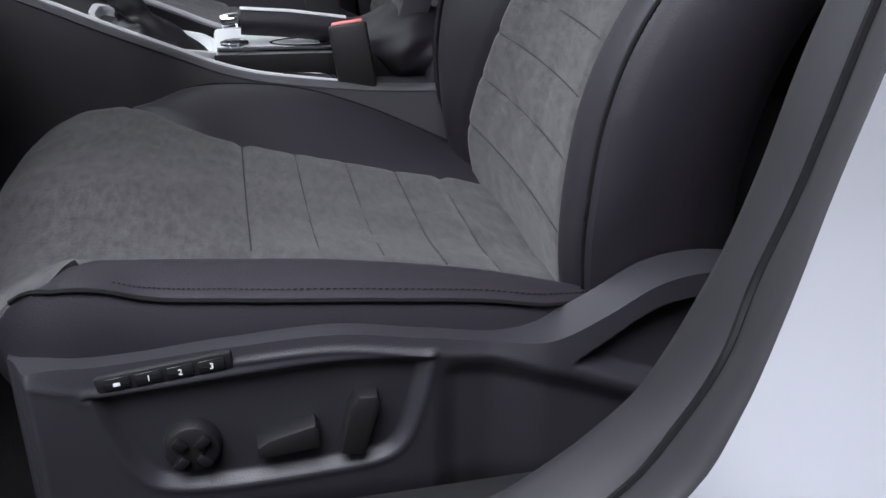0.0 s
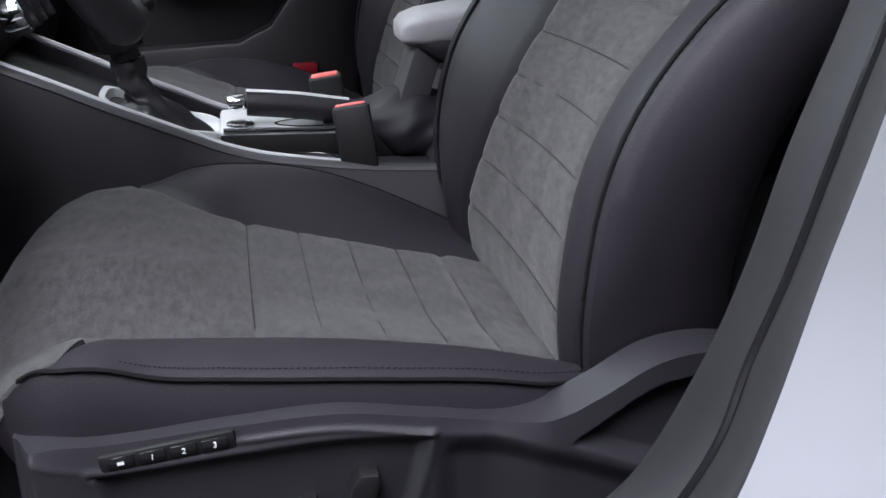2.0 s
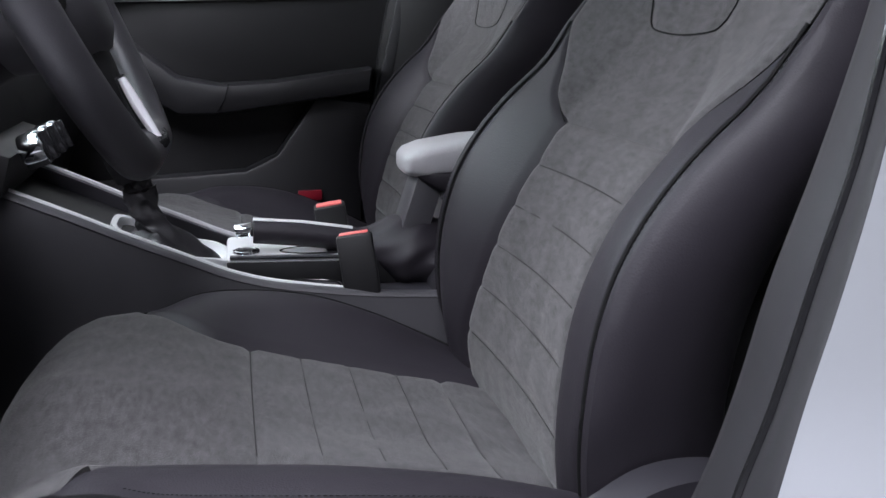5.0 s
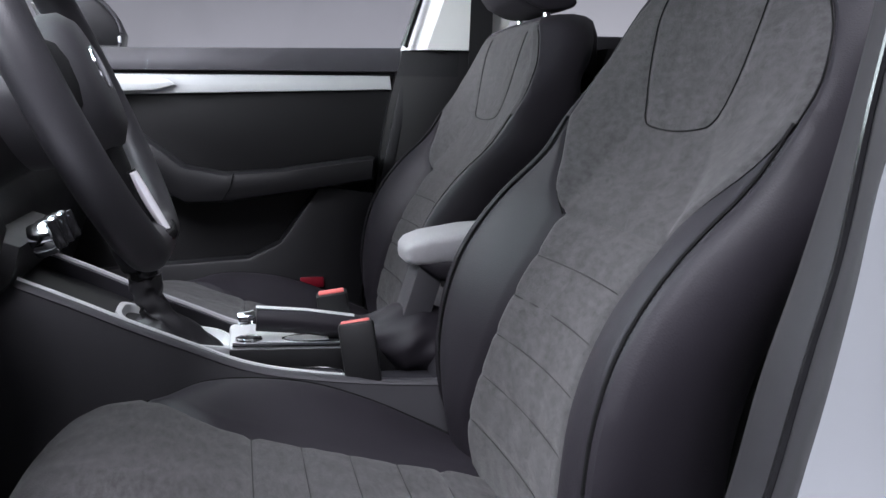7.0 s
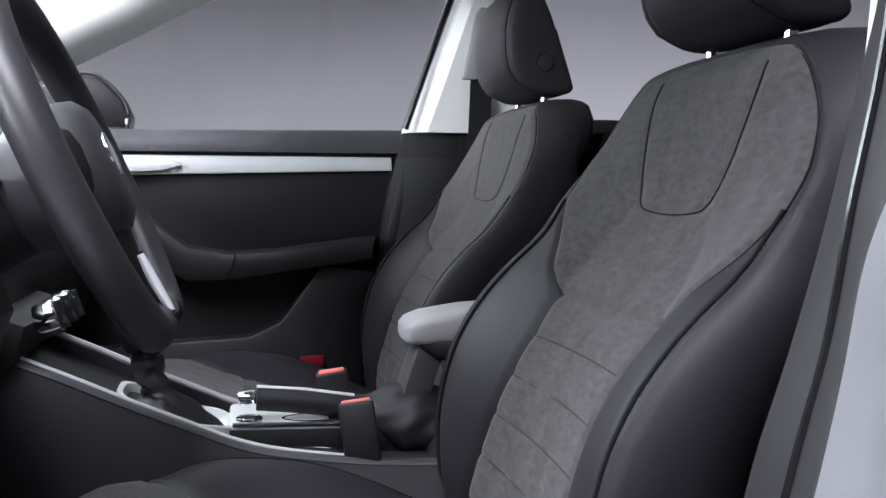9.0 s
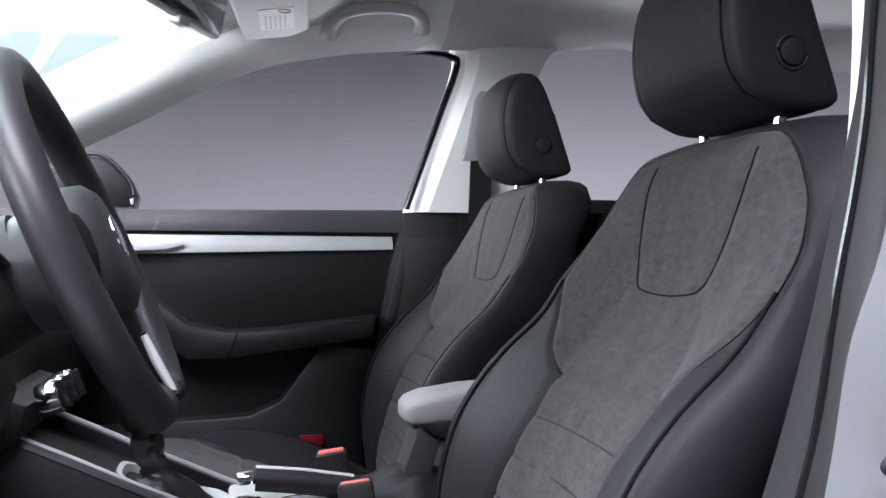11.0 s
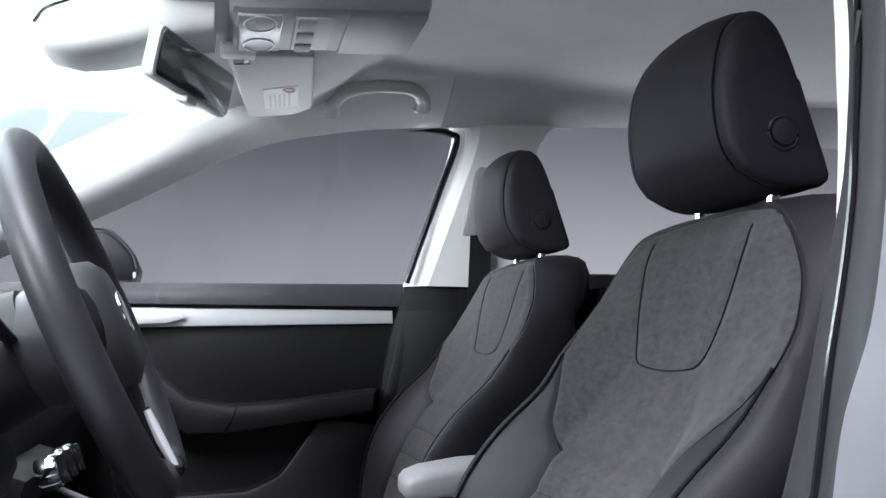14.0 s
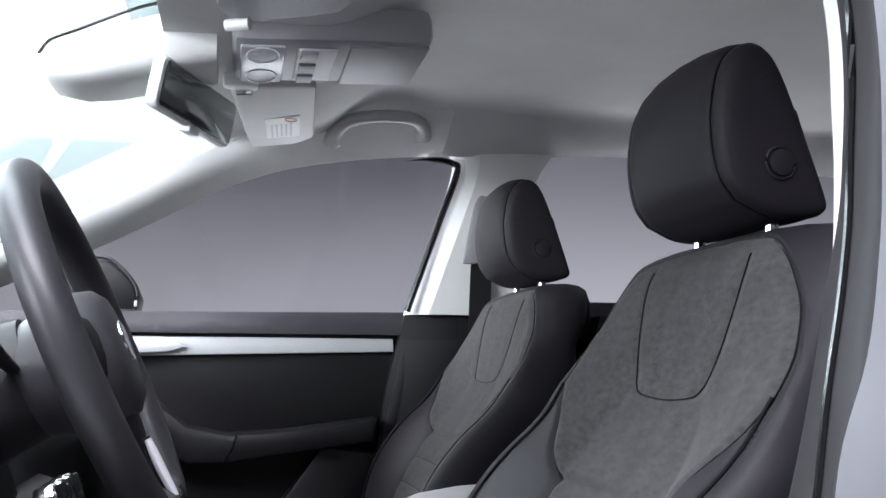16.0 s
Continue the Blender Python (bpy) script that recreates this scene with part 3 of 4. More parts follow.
def valance_y(x, z):
    """The outer face of the valance: leaning in above the ridge, with a sunken pocket for the switches."""
    ridge = V_RIDGE(x)
    rear = step(0.17, 0.215, x)
    rise = (z - ridge) / max(V_TOP(x) - ridge, 0.004)
    y = 0.650 - 0.012 * rear + 0.003 * max(0, rise) ** 1.2 - 0.0005 * (1 - rear) * math.exp(-((z - ridge - 0.001) / 0.003) ** 2)
    if -0.09 < x < 0.15:
        d = inside_pocket(x, z)
        y += 0.007 * step(-0.002, 0.007, d) - 0.0009 * math.exp(-((d + 0.003) / 0.003) ** 2)
    y += 0.007 * step(0.0, 0.020, ridge - z) * step(0.134, 0.155, x)
    y += 0.014 * rear * step(0.0, 0.008, V_TOP(x) - V_BAND(x) - z) * step(0.0, 0.010, z - ridge - 0.003)
    y -= 0.0018 * math.exp(-((z - V_TOP(x) + 0.010) / 0.0022) ** 2) * step(-0.02, 0.03, x) * step(0.142, 0.132, x)
    y -= 0.0018 * math.exp(-((x - 0.136) / 0.003) ** 2) * step(0.0, 0.004, z - ridge) * step(0.006, 0.010, V_TOP(x) - z)
    y += 0.03 * step(-0.108, -0.124, x)
    y += 0.012 * step(0.50, 0.44, z)
    return y


valance = thing("seat_valance", "dark grained plastic seat side trim with power switches", "seat trim")
part("panel", sheet(lambda u, v: (-0.124 + u * 0.544, valance_y(-0.124 + u * 0.544, 0.43 + v * (V_TOP(-0.124 + u * 0.544) - 0.43)), 0.43 + v * (V_TOP(-0.124 + u * 0.544) - 0.43)), 340, 150, (0, 0.035, 0)), PLASTIC, valance)
strip = part("memory_strip", box((0.082, 0.006, 0.0125), (-0.030, 0.6520, 0.6010), 0.002, (0, -6, 0)), PLASTIC_DARK, valance, "black memory button strip")
for k in range(4):
    x, z = -0.058 + 0.0187 * k, 0.5990 + 0.00165 * k
    key = part("memory_button", box((0.0165, 0.004, 0.0085), (x, 0.6500, z - 0.0005), 0.0012, (0, -6, 0)), GLOSS_BLACK, strip, "glossy memory button")
    if k:
        words("digit", str(k), 0.0055, pose(x, 0.6478, z - 0.0005, 90, 0, 0), WHITE_PRINT, key)
    else:
        part("printed_bar", box((0.004, 0.0005, 0.0022), (x, 0.6479, z - 0.0005), 0, (0, -6, 0)), WHITE_PRINT, key, "white printed mark")
knob = part("lumbar_knob", disc(0.0185, 0.016, (-0.020, 0.654, 0.544), (90, 0, 0), bevel=0.004, top=0.95), PLASTIC_DARK, valance, "round lumbar support knob")
for a in (45, 135, 225, 315):
    part("knob_lobe", box((0.010, 0.006, 0.007), (-0.020 + 0.010 * math.cos(radians(a)), 0.645, 0.544 + 0.010 * math.sin(radians(a))), 0.002, (0, -a, 0)), GLOSS_BLACK, knob)
part("slide_switch", prism([(-0.021, -0.007), (0.018, -0.010), (0.021, 0.004), (0.019, 0.009), (-0.012, 0.006), (-0.020, 0.002)], 0.018, pose(0.040, 0.643, 0.542, 0, -8, 0), 0.003), PLASTIC_DARK, valance, "seat slide switch")
part("recline_switch", prism([(-0.011, -0.022), (0.006, -0.023), (0.012, 0.017), (0.009, 0.023), (-0.003, 0.022), (-0.008, 0.012)], 0.018, pose(0.086, 0.643, 0.548, 0, 8, 0), 0.003), PLASTIC_DARK, valance, "backrest recline switch")

# ---- near side of the body ----
# edge curves of the door opening, from the sill up the pillar: inner cover, lip, body
EDGE_IN = [(-0.35, 0.50, 0.555), (0.02, 0.50, 0.560), (0.10, 0.50, 0.579), (0.142, 0.50, 0.601), (0.188, 0.50, 0.635), (0.212, 0.50, 0.661), (0.238, 0.50, 0.713), (0.254, 0.50, 0.760), (0.268, 0.50, 0.815), (0.286, 0.50, 0.87), (0.303, 0.50, 0.93), (0.318, 0.50, 0.996), (0.331, 0.50, 1.06), (0.333, 0.50, 1.161), (0.31, 0.51, 1.30)]
EDGE_MID = [(-0.35, 0.46, 0.560), (0.05, 0.46, 0.566), (0.13, 0.46, 0.590), (0.182, 0.46, 0.623), (0.209, 0.46, 0.657), (0.227, 0.46, 0.690), (0.237, 0.46, 0.728), (0.251, 0.46, 0.770), (0.267, 0.46, 0.832), (0.280, 0.46, 0.880), (0.290, 0.46, 0.94), (0.302, 0.46, 1.0), (0.308, 0.46, 1.05), (0.311, 0.46, 1.15), (0.29, 0.47, 1.30)]
EDGE_OUT = [(-0.35, 0.43, 0.545), (0.05, 0.43, 0.560), (0.15, 0.43, 0.60), (0.201, 0.43, 0.644), (0.220, 0.43, 0.682), (0.233, 0.43, 0.728), (0.245, 0.43, 0.782), (0.256, 0.43, 0.825), (0.266, 0.43, 0.87), (0.275, 0.43, 0.919), (0.290, 0.43, 0.96), (0.298, 0.43, 1.0), (0.303, 0.43, 1.049), (0.303, 0.43, 1.132), (0.29, 0.44, 1.30)]


def ribbon(a, b, bulge, n=90, m=10, back=(0.0, 0.02, 0)):
    """A padded strip between two edge curves, swelling towards the outside."""
    pa, pb = curve(a, n + 1), curve(b, n + 1)

    def f(u, v):
        i = round(u * n)
        p = pa[i].lerp(pb[i], v)
        return p + Vector((-0.5, -0.8, 0.25)) * bulge * math.sin(math.pi * v) ** 0.8
    return sheet(f, n, m, back)


body = thing("car_side", "silver car body side with open front door frame", "car body")
part("pillar_cover", ribbon(EDGE_IN, EDGE_MID, 0.006, back=(0.03, 0.02, 0)), FLOCK, body, "dark grey pillar and sill cover")
part("door_seal", ribbon([Vector(p) + Vector((0.001, 0, 0)) for p in EDGE_MID], [Vector(p) for p in EDGE_OUT], 0.007, back=(0.03, 0.02, 0)), RUBBER, body, "dark rubber door seal")
part("seal_groove", tube(curve([Vector(p) + Vector((0, 0.001, 0)) for p in EDGE_MID], 90), 0.0022, 6), GLOSS_BLACK, body)


part("upper_pillar_trim", ribbon([(0.337, 0.522, 1.000), (0.341, 0.522, 1.05), (0.342, 0.522, 1.10), (0.338, 0.522, 1.18), (0.31, 0.53, 1.33)], [(0.334, 0.501, 1.006), (0.337, 0.501, 1.05), (0.338, 0.501, 1.10), (0.335, 0.501, 1.18), (0.312, 0.509, 1.33)], 0.002, 30, 6, (0.03, 0.004, 0)), LIGHT_PLASTIC, body, "pale upper pillar trim")
part("inner_pillar_panel", sheet(lambda u, v: (0.28 + 0.50 * u + 0.06 * v, 0.535 + 0.02 * u, 0.32 + 0.52 * v), 12, 12, (0, 0.02, 0)), PLASTIC_DARK, body, "black inner pillar and rear door lining")
part("sill", box((1.2, 0.10, 0.28), (-0.2, 0.53, 0.415), 0.02), PLASTIC_DARK, body, "black inner sill")


def panel_out(u, v):
    p = CO[round(u * 60)]
    bend = 0.030 * (1 - math.exp(-v * 9)) + 0.03 * v
    crease = 0.012 * math.exp(-((v - 0.14 - 0.12 * (1 - u)) / 0.028) ** 2) - 0.010 * math.exp(-((v - 0.24 - 0.10 * (1 - u)) / 0.04) ** 2)
    return p + Vector((0.55 * v, -bend + crease, -0.30 * v * (1 - u)))


CO = curve(EDGE_OUT, 61)
part("side_panel", sheet(panel_out, 60, 60, (0.01, 0.02, 0)), PAINT, body, "silver painted rear door and sill")

part("handle_cup", loft([[(0.288 + 0.016 * k * math.cos(a), 0.3965 + d, 0.872 + 0.007 * k * math.sin(a)) for a in [q * math.tau / 24 for q in range(24)]] for k, d in ((1.0, 0.010), (1.0, -0.002), (0.85, -0.003), (0.8, 0.002))]), PLASTIC_DARK, body, "dark recess of the rear door handle")

# ---- cabin shell ----
def roof_z(x, y):
    side = abs(y - CAR_Y) / 0.56
    return 1.424 + 0.010 * math.sin(max(0, min(1, (x + 0.1) / 1.2)) * math.pi) - 0.048 * step(0.76, 1.03, side) - 0.062 * step(0.27, 0.10, x) * (1 - 0.7 * step(0.72, 1.0, side))


setting("headliner", sheet(lambda u, v: (-0.09 + u * 1.5, 0.70 + v * 1.17, roof_z(-0.09 + u * 1.5, 0.70 + v * 1.17)), 60, 50, (0, 0, 0.02)), HEADLINER, "pale grey woven cloth headliner", "headliner")
setting("roof", box((1.7, 1.55, 0.03), (0.68, CAR_Y, 1.50), 0.01), PAINT, "silver painted steel roof", "roof")
setting("cabin_floor", box((2.4, 1.5, 0.05), (0.2, CAR_Y, 0.30), 0.005), CARPET, "black carpeted cabin floor", "floor")
# unseen wall, added to stop light coming in from the open rear
setting("rear_light_block", box((0.05, 1.3, 0.85), (1.42, CAR_Y, 0.75), 0.01), CARPET, "dark unseen wall added to keep light out of the cabin rear", "wall")
setting("bulkhead", box((0.05, 1.5, 0.62), (-0.95, CAR_Y, 0.60), 0.01), CARPET, "black carpeted front bulkhead", "wall")

# far door
door = thing("passenger_door", "dark passenger door panel with silver trim and armrest", "car door")
part("upper_panel", sheet(lambda u, v: (-0.62 + u * 0.98 - 0.018 * (1 - v) * step(0.95, 1, u), 1.958 + 0.004 * math.cos(v * 3) + 0.034 * v ** 2.2, 1.010 + 0.047 * v - 0.010 * (1 - u) * v), 40, 14, (0, 0.06, 0)), SOFT_TOP, door, "soft dark door top")
part("trim_strip", prism([(-0.60, 1.004), (0.323, 1.002), (0.326, 0.975), (-0.20, 0.964), (-0.60, 0.955)], 0.06, pose(0, 1.972, 0), 0.004), SILVER, door, "satin silver trim strip")
part("insert_panel", prism([(-0.62, 0.31), (0.26, 0.31), (0.285, 0.78), (0.318, 0.86), (0.345, 1.01), (-0.62, 1.01)], 0.05, pose(0, 1.99, 0), 0.004), PLASTIC_DARK, door, "black grained door insert")
part("armrest", prism([(-0.16, 0.90), (-0.075, 0.832), (0.0, 0.817), (0.10, 0.822), (0.285, 0.845), (0.28, 0.80), (0.10, 0.775), (0.0, 0.762), (-0.075, 0.762), (-0.14, 0.80), (-0.20, 0.90)], 0.09, pose(0, 1.915, 0), 0.014), PLASTIC_MID, door, "padded door armrest")
part("door_shell", box((1.0, 0.02, 0.74), (0.10, 2.06, 0.67), 0.004), PLASTIC_DARK, door, "black inner door shell")
part("armrest_joint", tube([(0.016, 1.9135, 0.818), (0.008, 1.9135, 0.79), (-0.008, 1.9135, 0.765)], 0.0012, 6), THREAD, door, "narrow joint in the armrest")
part("door_pocket", prism([(-0.40, 0.45), (0.26, 0.45), (0.262, 0.69), (0.285, 0.775), (0.18, 0.79), (0.10, 0.68), (0.04, 0.652), (-0.40, 0.63)], 0.05, pose(0, 1.945, 0), 0.008), PLASTIC_MID, door, "moulded door pocket")
part("door_edge", prism([(0.285, 0.50), (0.30, 0.50), (0.318, 0.78), (0.375, 1.055), (0.357, 1.055), (0.298, 0.80)], 0.08, pose(0, 1.955, 0), 0.003), RUBBER, door, "black rubber door edge seal")
part("door_handle", prism([(-0.21, 1.0), (-0.10, 0.992), (-0.085, 0.982), (-0.12, 0.972), (-0.21, 0.968)], 0.02, pose(0, 1.958, 0), 0.004), SILVER, door, "satin silver inner door handle")
part("reflector", box((0.046, 0.008, 0.020), (0.160, 1.940, 0.601), 0.002), RED_DARK, door, "dark red reflector")
part("speaker_panel", prism([(-0.62, 0.6), (-0.18, 0.6), (-0.16, 0.90), (-0.30, 0.95), (-0.62, 0.95)], 0.03, pose(0, 1.97, 0), 0.004), PLASTIC_DARK, door)


# pillars and window frames of the far side, and the windscreen
def bar(name, pts, w, d, material, label, parent):
    return part(name, tube(curve(pts, 40), w, 12, d, (0, 1, 0)), material, parent, label)


cabin = thing("cabin_frame", "pale grey pillar trims and black window seals of the far side", "car body")
A_IN = [(-0.62, 1.87, 0.985), (-0.251, 1.87, 1.157), (0.013, 1.87, 1.294), (0.199, 1.87, 1.343), (0.411, 1.87, 1.366)]
A_OUT = [(-0.64, 1.80, 1.02), (-0.281, 1.80, 1.213), (-0.038, 1.80, 1.345), (0.15, 1.76, 1.42), (0.40, 1.74, 1.44)]


def slab_outline(outline, r=0.006, n=4):
    """An outline with its corners rounded."""
    out = []
    for i, p in enumerate(outline):
        p, a, b = Vector(p), Vector(outline[i - 1]), Vector(outline[(i + 1) % len(outline)])
        p0, p1 = p + (a - p).normalized() * r, p + (b - p).normalized() * r
        out += [tuple(p0 * (1 - t) ** 2 + p * 2 * t * (1 - t) + p1 * t * t) for t in [k / n for k in range(n + 1)]]
    return out


def strip_between(a, b, n, back, swell=0.016):
    pa, pb = curve(a, n + 1), curve(b, n + 1)
    return sheet(lambda u, v: pa[round(u * n)].lerp(pb[round(u * n)], v) + Vector((0, -swell * math.sin(math.pi * v), 0)), n, 8, back)


part("pillar_trim", strip_between(A_IN, A_OUT, 50, (0.0, 0.03, 0.01)), LIGHT_PLASTIC, cabin, "pale grey windscreen pillar trim")
part("window_seal", tube(curve([(0.33, 1.884, 1.355), (0.385, 1.882, 1.360), (0.425, 1.882, 1.354), (0.435, 1.882, 1.335), (0.40, 1.895, 1.23), (0.34, 1.91, 1.055)], 60), lambda t: 0.0004 + 0.0066 * step(0.0, 0.3, t), 8), GLOSS_BLACK, cabin, "black window seal")
part("belt_strap", sheet(lambda u, v: (0.470 + 0.044 * u - 0.012 * v, 1.885 + 0.03 * v, 1.275 - 0.50 * v), 3, 20, (0, 0.002, 0)), PLASTIC_DARK, cabin, "black seat belt webbing")
part("belt_guide", tube(curve([(0.468, 1.895, 1.262), (0.472, 1.885, 1.288), (0.492, 1.882, 1.297), (0.515, 1.885, 1.288)], 16), 0.008, 10), PLASTIC_DARK, cabin, "black belt guide loop")
P_EDGE = [(0.428, 1.900, 1.385), (0.434, 1.900, 1.34), (0.40, 1.915, 1.22), (0.344, 1.945, 1.05)]
P_RIDGE = [(0.472, 1.862, 1.392), (0.476, 1.862, 1.34), (0.440, 1.878, 1.22), (0.384, 1.908, 1.05)]
P_REAR = [(0.66, 1.862, 1.395), (0.61, 1.866, 1.345), (0.57, 1.895, 1.22), (0.54, 1.925, 1.05)]
part("pillar_front_face", strip_between(P_EDGE, P_RIDGE, 40, (0.0, 0.03, 0), 0.004), LIGHT_PLASTIC, cabin, "pale grey front face of the centre pillar")
part("centre_pillar_trim", strip_between(P_RIDGE, P_REAR, 40, (0.0, 0.03, 0), 0.003), LIGHT_PLASTIC, cabin, "pale grey centre pillar trim")
part("guide_cover", prism(slab_outline([(0.444, 1.150), (0.476, 1.150), (0.510, 1.285), (0.480, 1.292), (0.470, 1.275)]), 0.012, pose(0, 1.868, 0), 0.004), GREY_PLASTIC, cabin, "grey belt adjuster cover")
part("lower_pillar_trim", strip_between([(0.345, 1.955, 1.052), (0.300, 1.965, 0.84), (0.24, 1.965, 0.32)], [(0.56, 1.945, 1.06), (0.54, 1.955, 0.84), (0.56, 1.955, 0.32)], 30, (0, 0.04, 0)), PLASTIC_DARK, cabin, "black lower pillar trim")
part("roof_rail_trim", strip_between([(0.40, 1.87, 1.364), (0.6, 1.87, 1.373), (0.85, 1.87, 1.382), (1.3, 1.87, 1.36)], [(0.40, 1.74, 1.43), (0.6, 1.74, 1.44), (0.85, 1.74, 1.44), (1.3, 1.74, 1.42)], 30, (0, 0.02, 0.01)), HEADLINER, cabin, "pale grey roof edge lining")
part("rear_door_top", box((0.75, 0.07, 0.06), (0.95, 1.93, 1.05), 0.008), PLASTIC, cabin, "dark rear door top")
part("rear_door_panel", box((0.90, 0.05, 0.76), (0.98, 1.96, 0.66), 0.01), PLASTIC_DARK, cabin, "dark rear door panel")
pane = part("side_glass", sheet(lambda u, v: (-0.6 + u * 1.05, 1.93 - 0.06 * v, 1.0 + v * 0.36), 4, 4, (0, 0.004, 0)), GLASS, cabin, "clear side window")
pane.visible_shadow = False
screen = part("windscreen", sheet(lambda u, v: (-0.93 + v * 0.85, 0.62 + u * 1.25, 0.95 + v * 0.47), 4, 4, (0, 0, 0.005)), WINDSCREEN, cabin, "clear tinted windscreen")
screen.visible_shadow = False

# outside mirror
om = thing("door_mirror", "black exterior door mirror housing beside the far window", "car mirror")
part("housing", prism([(-0.33, 1.06), (-0.195, 1.056), (-0.190, 1.085), (-0.205, 1.12), (-0.25, 1.162), (-0.30, 1.168), (-0.36, 1.14)], 0.12, pose(0, 2.10, 0), 0.015), PLASTIC_DARK, om)
part("indicator", box((0.006, 0.010, 0.012), (-0.196, 2.094, 1.072), 0.002), WHITE_PRINT, om, "small pale indicator")
part("rim", tube(curve([(-0.30, 2.10, 1.168), (-0.25, 2.10, 1.163), (-0.205, 2.10, 1.12), (-0.192, 2.10, 1.085), (-0.197, 2.10, 1.058)], 24), 0.004, 8), PLASTIC, om, "dark housing edge")

# steering wheel
WHEEL_C, WHEEL_TILT = Vector((-0.108, 0.930, 0.965)), 24.0
wheel = thing("steering_wheel", "black leather three-spoke steering wheel with chrome spoke inlay", "steering wheel")
WM = Matrix.Translation(WHEEL_C) @ pose(0, 0, 0, 0, -WHEEL_TILT, 0)


def on_wheel(a, r, out=0.0):
    return WM @ Vector((out, r * math.sin(radians(a)), r * math.cos(radians(a))))


part("rim", tube([on_wheel(a, min(0.163, 0.146 / max(0.01, -math.cos(radians(a)))) if 90 < a < 270 else 0.163) for a in range(0, 360, 4)], 0.0172, 16, 1.0, (1, 0, 0.4), True), WHEEL_LEATHER, wheel, "black leather rim")
hub_out = [(0.075 * math.cos(radians(a)) * (1.0 if math.cos(radians(a)) > 0 else 0.9), 0.062 * math.sin(radians(a)) - 0.006) for a in range(0, 360, 12)]
hub = loft([[WM @ Vector((o, a * k, b * k)) for a, b in hub_out] for o, k in ((-0.06, 0.8), (-0.02, 1.0), (0.0, 1.0), (0.014, 0.93), (0.022, 0.75), (0.024, 0.3))])
hubp = part("airbag_cover", hub, SOFT_TOP, wheel, "black airbag cover")
part("badge", disc(0.019, 0.004, WM @ Vector((0.024, 0, 0.0)), (0, 90 - WHEEL_TILT, 0), bevel=0.001), CHROME, hubp, "round chrome emblem")
for a, w in ((90, 0.030), (270, 0.030), (180, 0.026)):
    arm = [on_wheel(a, r, 0.002 - 0.010 * step(0.06, 0.165, r)) for r in (0.06, 0.08, 0.10, 0.12, 0.14, 0.16)]
    spoke = part("spoke", tube(curve(arm, 16), lambda t, w=w: w * (1 - 0.3 * t), 10, 0.35, (1, 0, 0.4)), PLASTIC_DARK, wheel, "black spoke")
    if a == 180:
        for sgn in (-1,):
            part("chrome_inlay", tube(curve([on_wheel(180 - sgn * 15, 0.090, 0.012), on_wheel(180 - sgn * 11, 0.115, 0.0125), on_wheel(180 - sgn * 8.5, 0.144, 0.015)], 14), lambda t: 0.0035 + 0.004 * math.sin(math.pi * (0.15 + 0.7 * t)), 8, 0.6, (1, 0, 0.4)), CHROME_GLINT, spoke, "chrome inlay with its white reflection put into the colour")
        part("grip_texture", tube(curve([on_wheel(180, r, 0.006) for r in (0.085, 0.11, 0.14)], 12), 0.017, 10, 0.35, (1, 0, 0.4)), MESH, spoke, "perforated black inset")
        part("rim_inlay", tube(curve([on_wheel(180 - 16, 0.150, 0.014), on_wheel(180, 0.146, 0.017), on_wheel(180 + 16, 0.150, 0.014)], 14), 0.006, 8, 0.5, (1, 0, 0.4)), GLOSS_BLACK, spoke, "dark glossy rim inlay")
column = part("column_cover", loft([[WM @ Vector((o, 0.055 * k * math.cos(radians(a)), 0.055 * k * math.sin(radians(a)))) for a in range(0, 360, 15)] for o, k in ((-0.30, 1.2), (-0.12, 1.1), (-0.05, 0.95), (-0.045, 0.5))]), PLASTIC_DARK, wheel, "black steering column cover")
for sgn in (-1, 1):
    part("stalk", tube(curve([WM @ Vector((-0.06, sgn * 0.05, 0.01)), WM @ Vector((-0.055, sgn * 0.11, 0.02)), WM @ Vector((-0.05, sgn * 0.16, 0.03))], 10), lambda t: 0.006 + 0.004 * t, 10, 0.7), PLASTIC_DARK, wheel, "column stalk")

# dashboard
dash = thing("dashboard", "black dashboard with heater controls above the console", "dashboard")
part("body", prism([(-0.95, 0.60), (-0.30, 0.62), (-0.255, 0.74), (-0.235, 0.83), (-0.27, 0.90), (-0.30, 1.0), (-0.42, 1.03), (-0.95, 0.98)], 1.36, pose(0, 0.62, 0), 0.015), PLASTIC_DARK, dash, "black dashboard body")
stack = part("control_panel", prism([(-0.245, 0.745), (-0.212, 0.775), (-0.200, 0.815), (-0.245, 0.832), (-0.30, 0.80)], 0.25, pose(-0.006, 1.165, -0.020), 0.004), PLASTIC_DARK, dash, "glossy heater control panel")
for k in range(3):
    y = 1.218 + 0.050 * k
    dial = part("heater_dial", disc(0.020, 0.026, (-0.192, y, 0.796), (0, 70, 0), bevel=0.004), CHROME, stack, "chrome ringed heater dial")
    part("grip", box((0.012, 0.006, 0.034), (-0.178, y, 0.801), 0.002, (0, -20, 0)), GLOSS_BLACK, dial)
part("lower_cover", prism([(-0.6, 0.58), (-0.30, 0.62), (-0.22, 0.74), (-0.19, 0.83), (-0.22, 0.92), (-0.6, 0.95)], 0.40, pose(0, 0.66, 0), 0.02), PLASTIC_DARK, dash, "black knee panel")

# centre console
console = thing("centre_console", "black centre console with silver edging between the seats", "console")
LEFT = table([(-0.26, 0.770), (-0.203, 0.745), (-0.163, 0.727), (-0.108, 0.701), (-0.033, 0.668), (0.008, 0.650), (0.039, 0.640), (0.102, 0.628), (0.16, 0.620), (0.30, 0.61)])


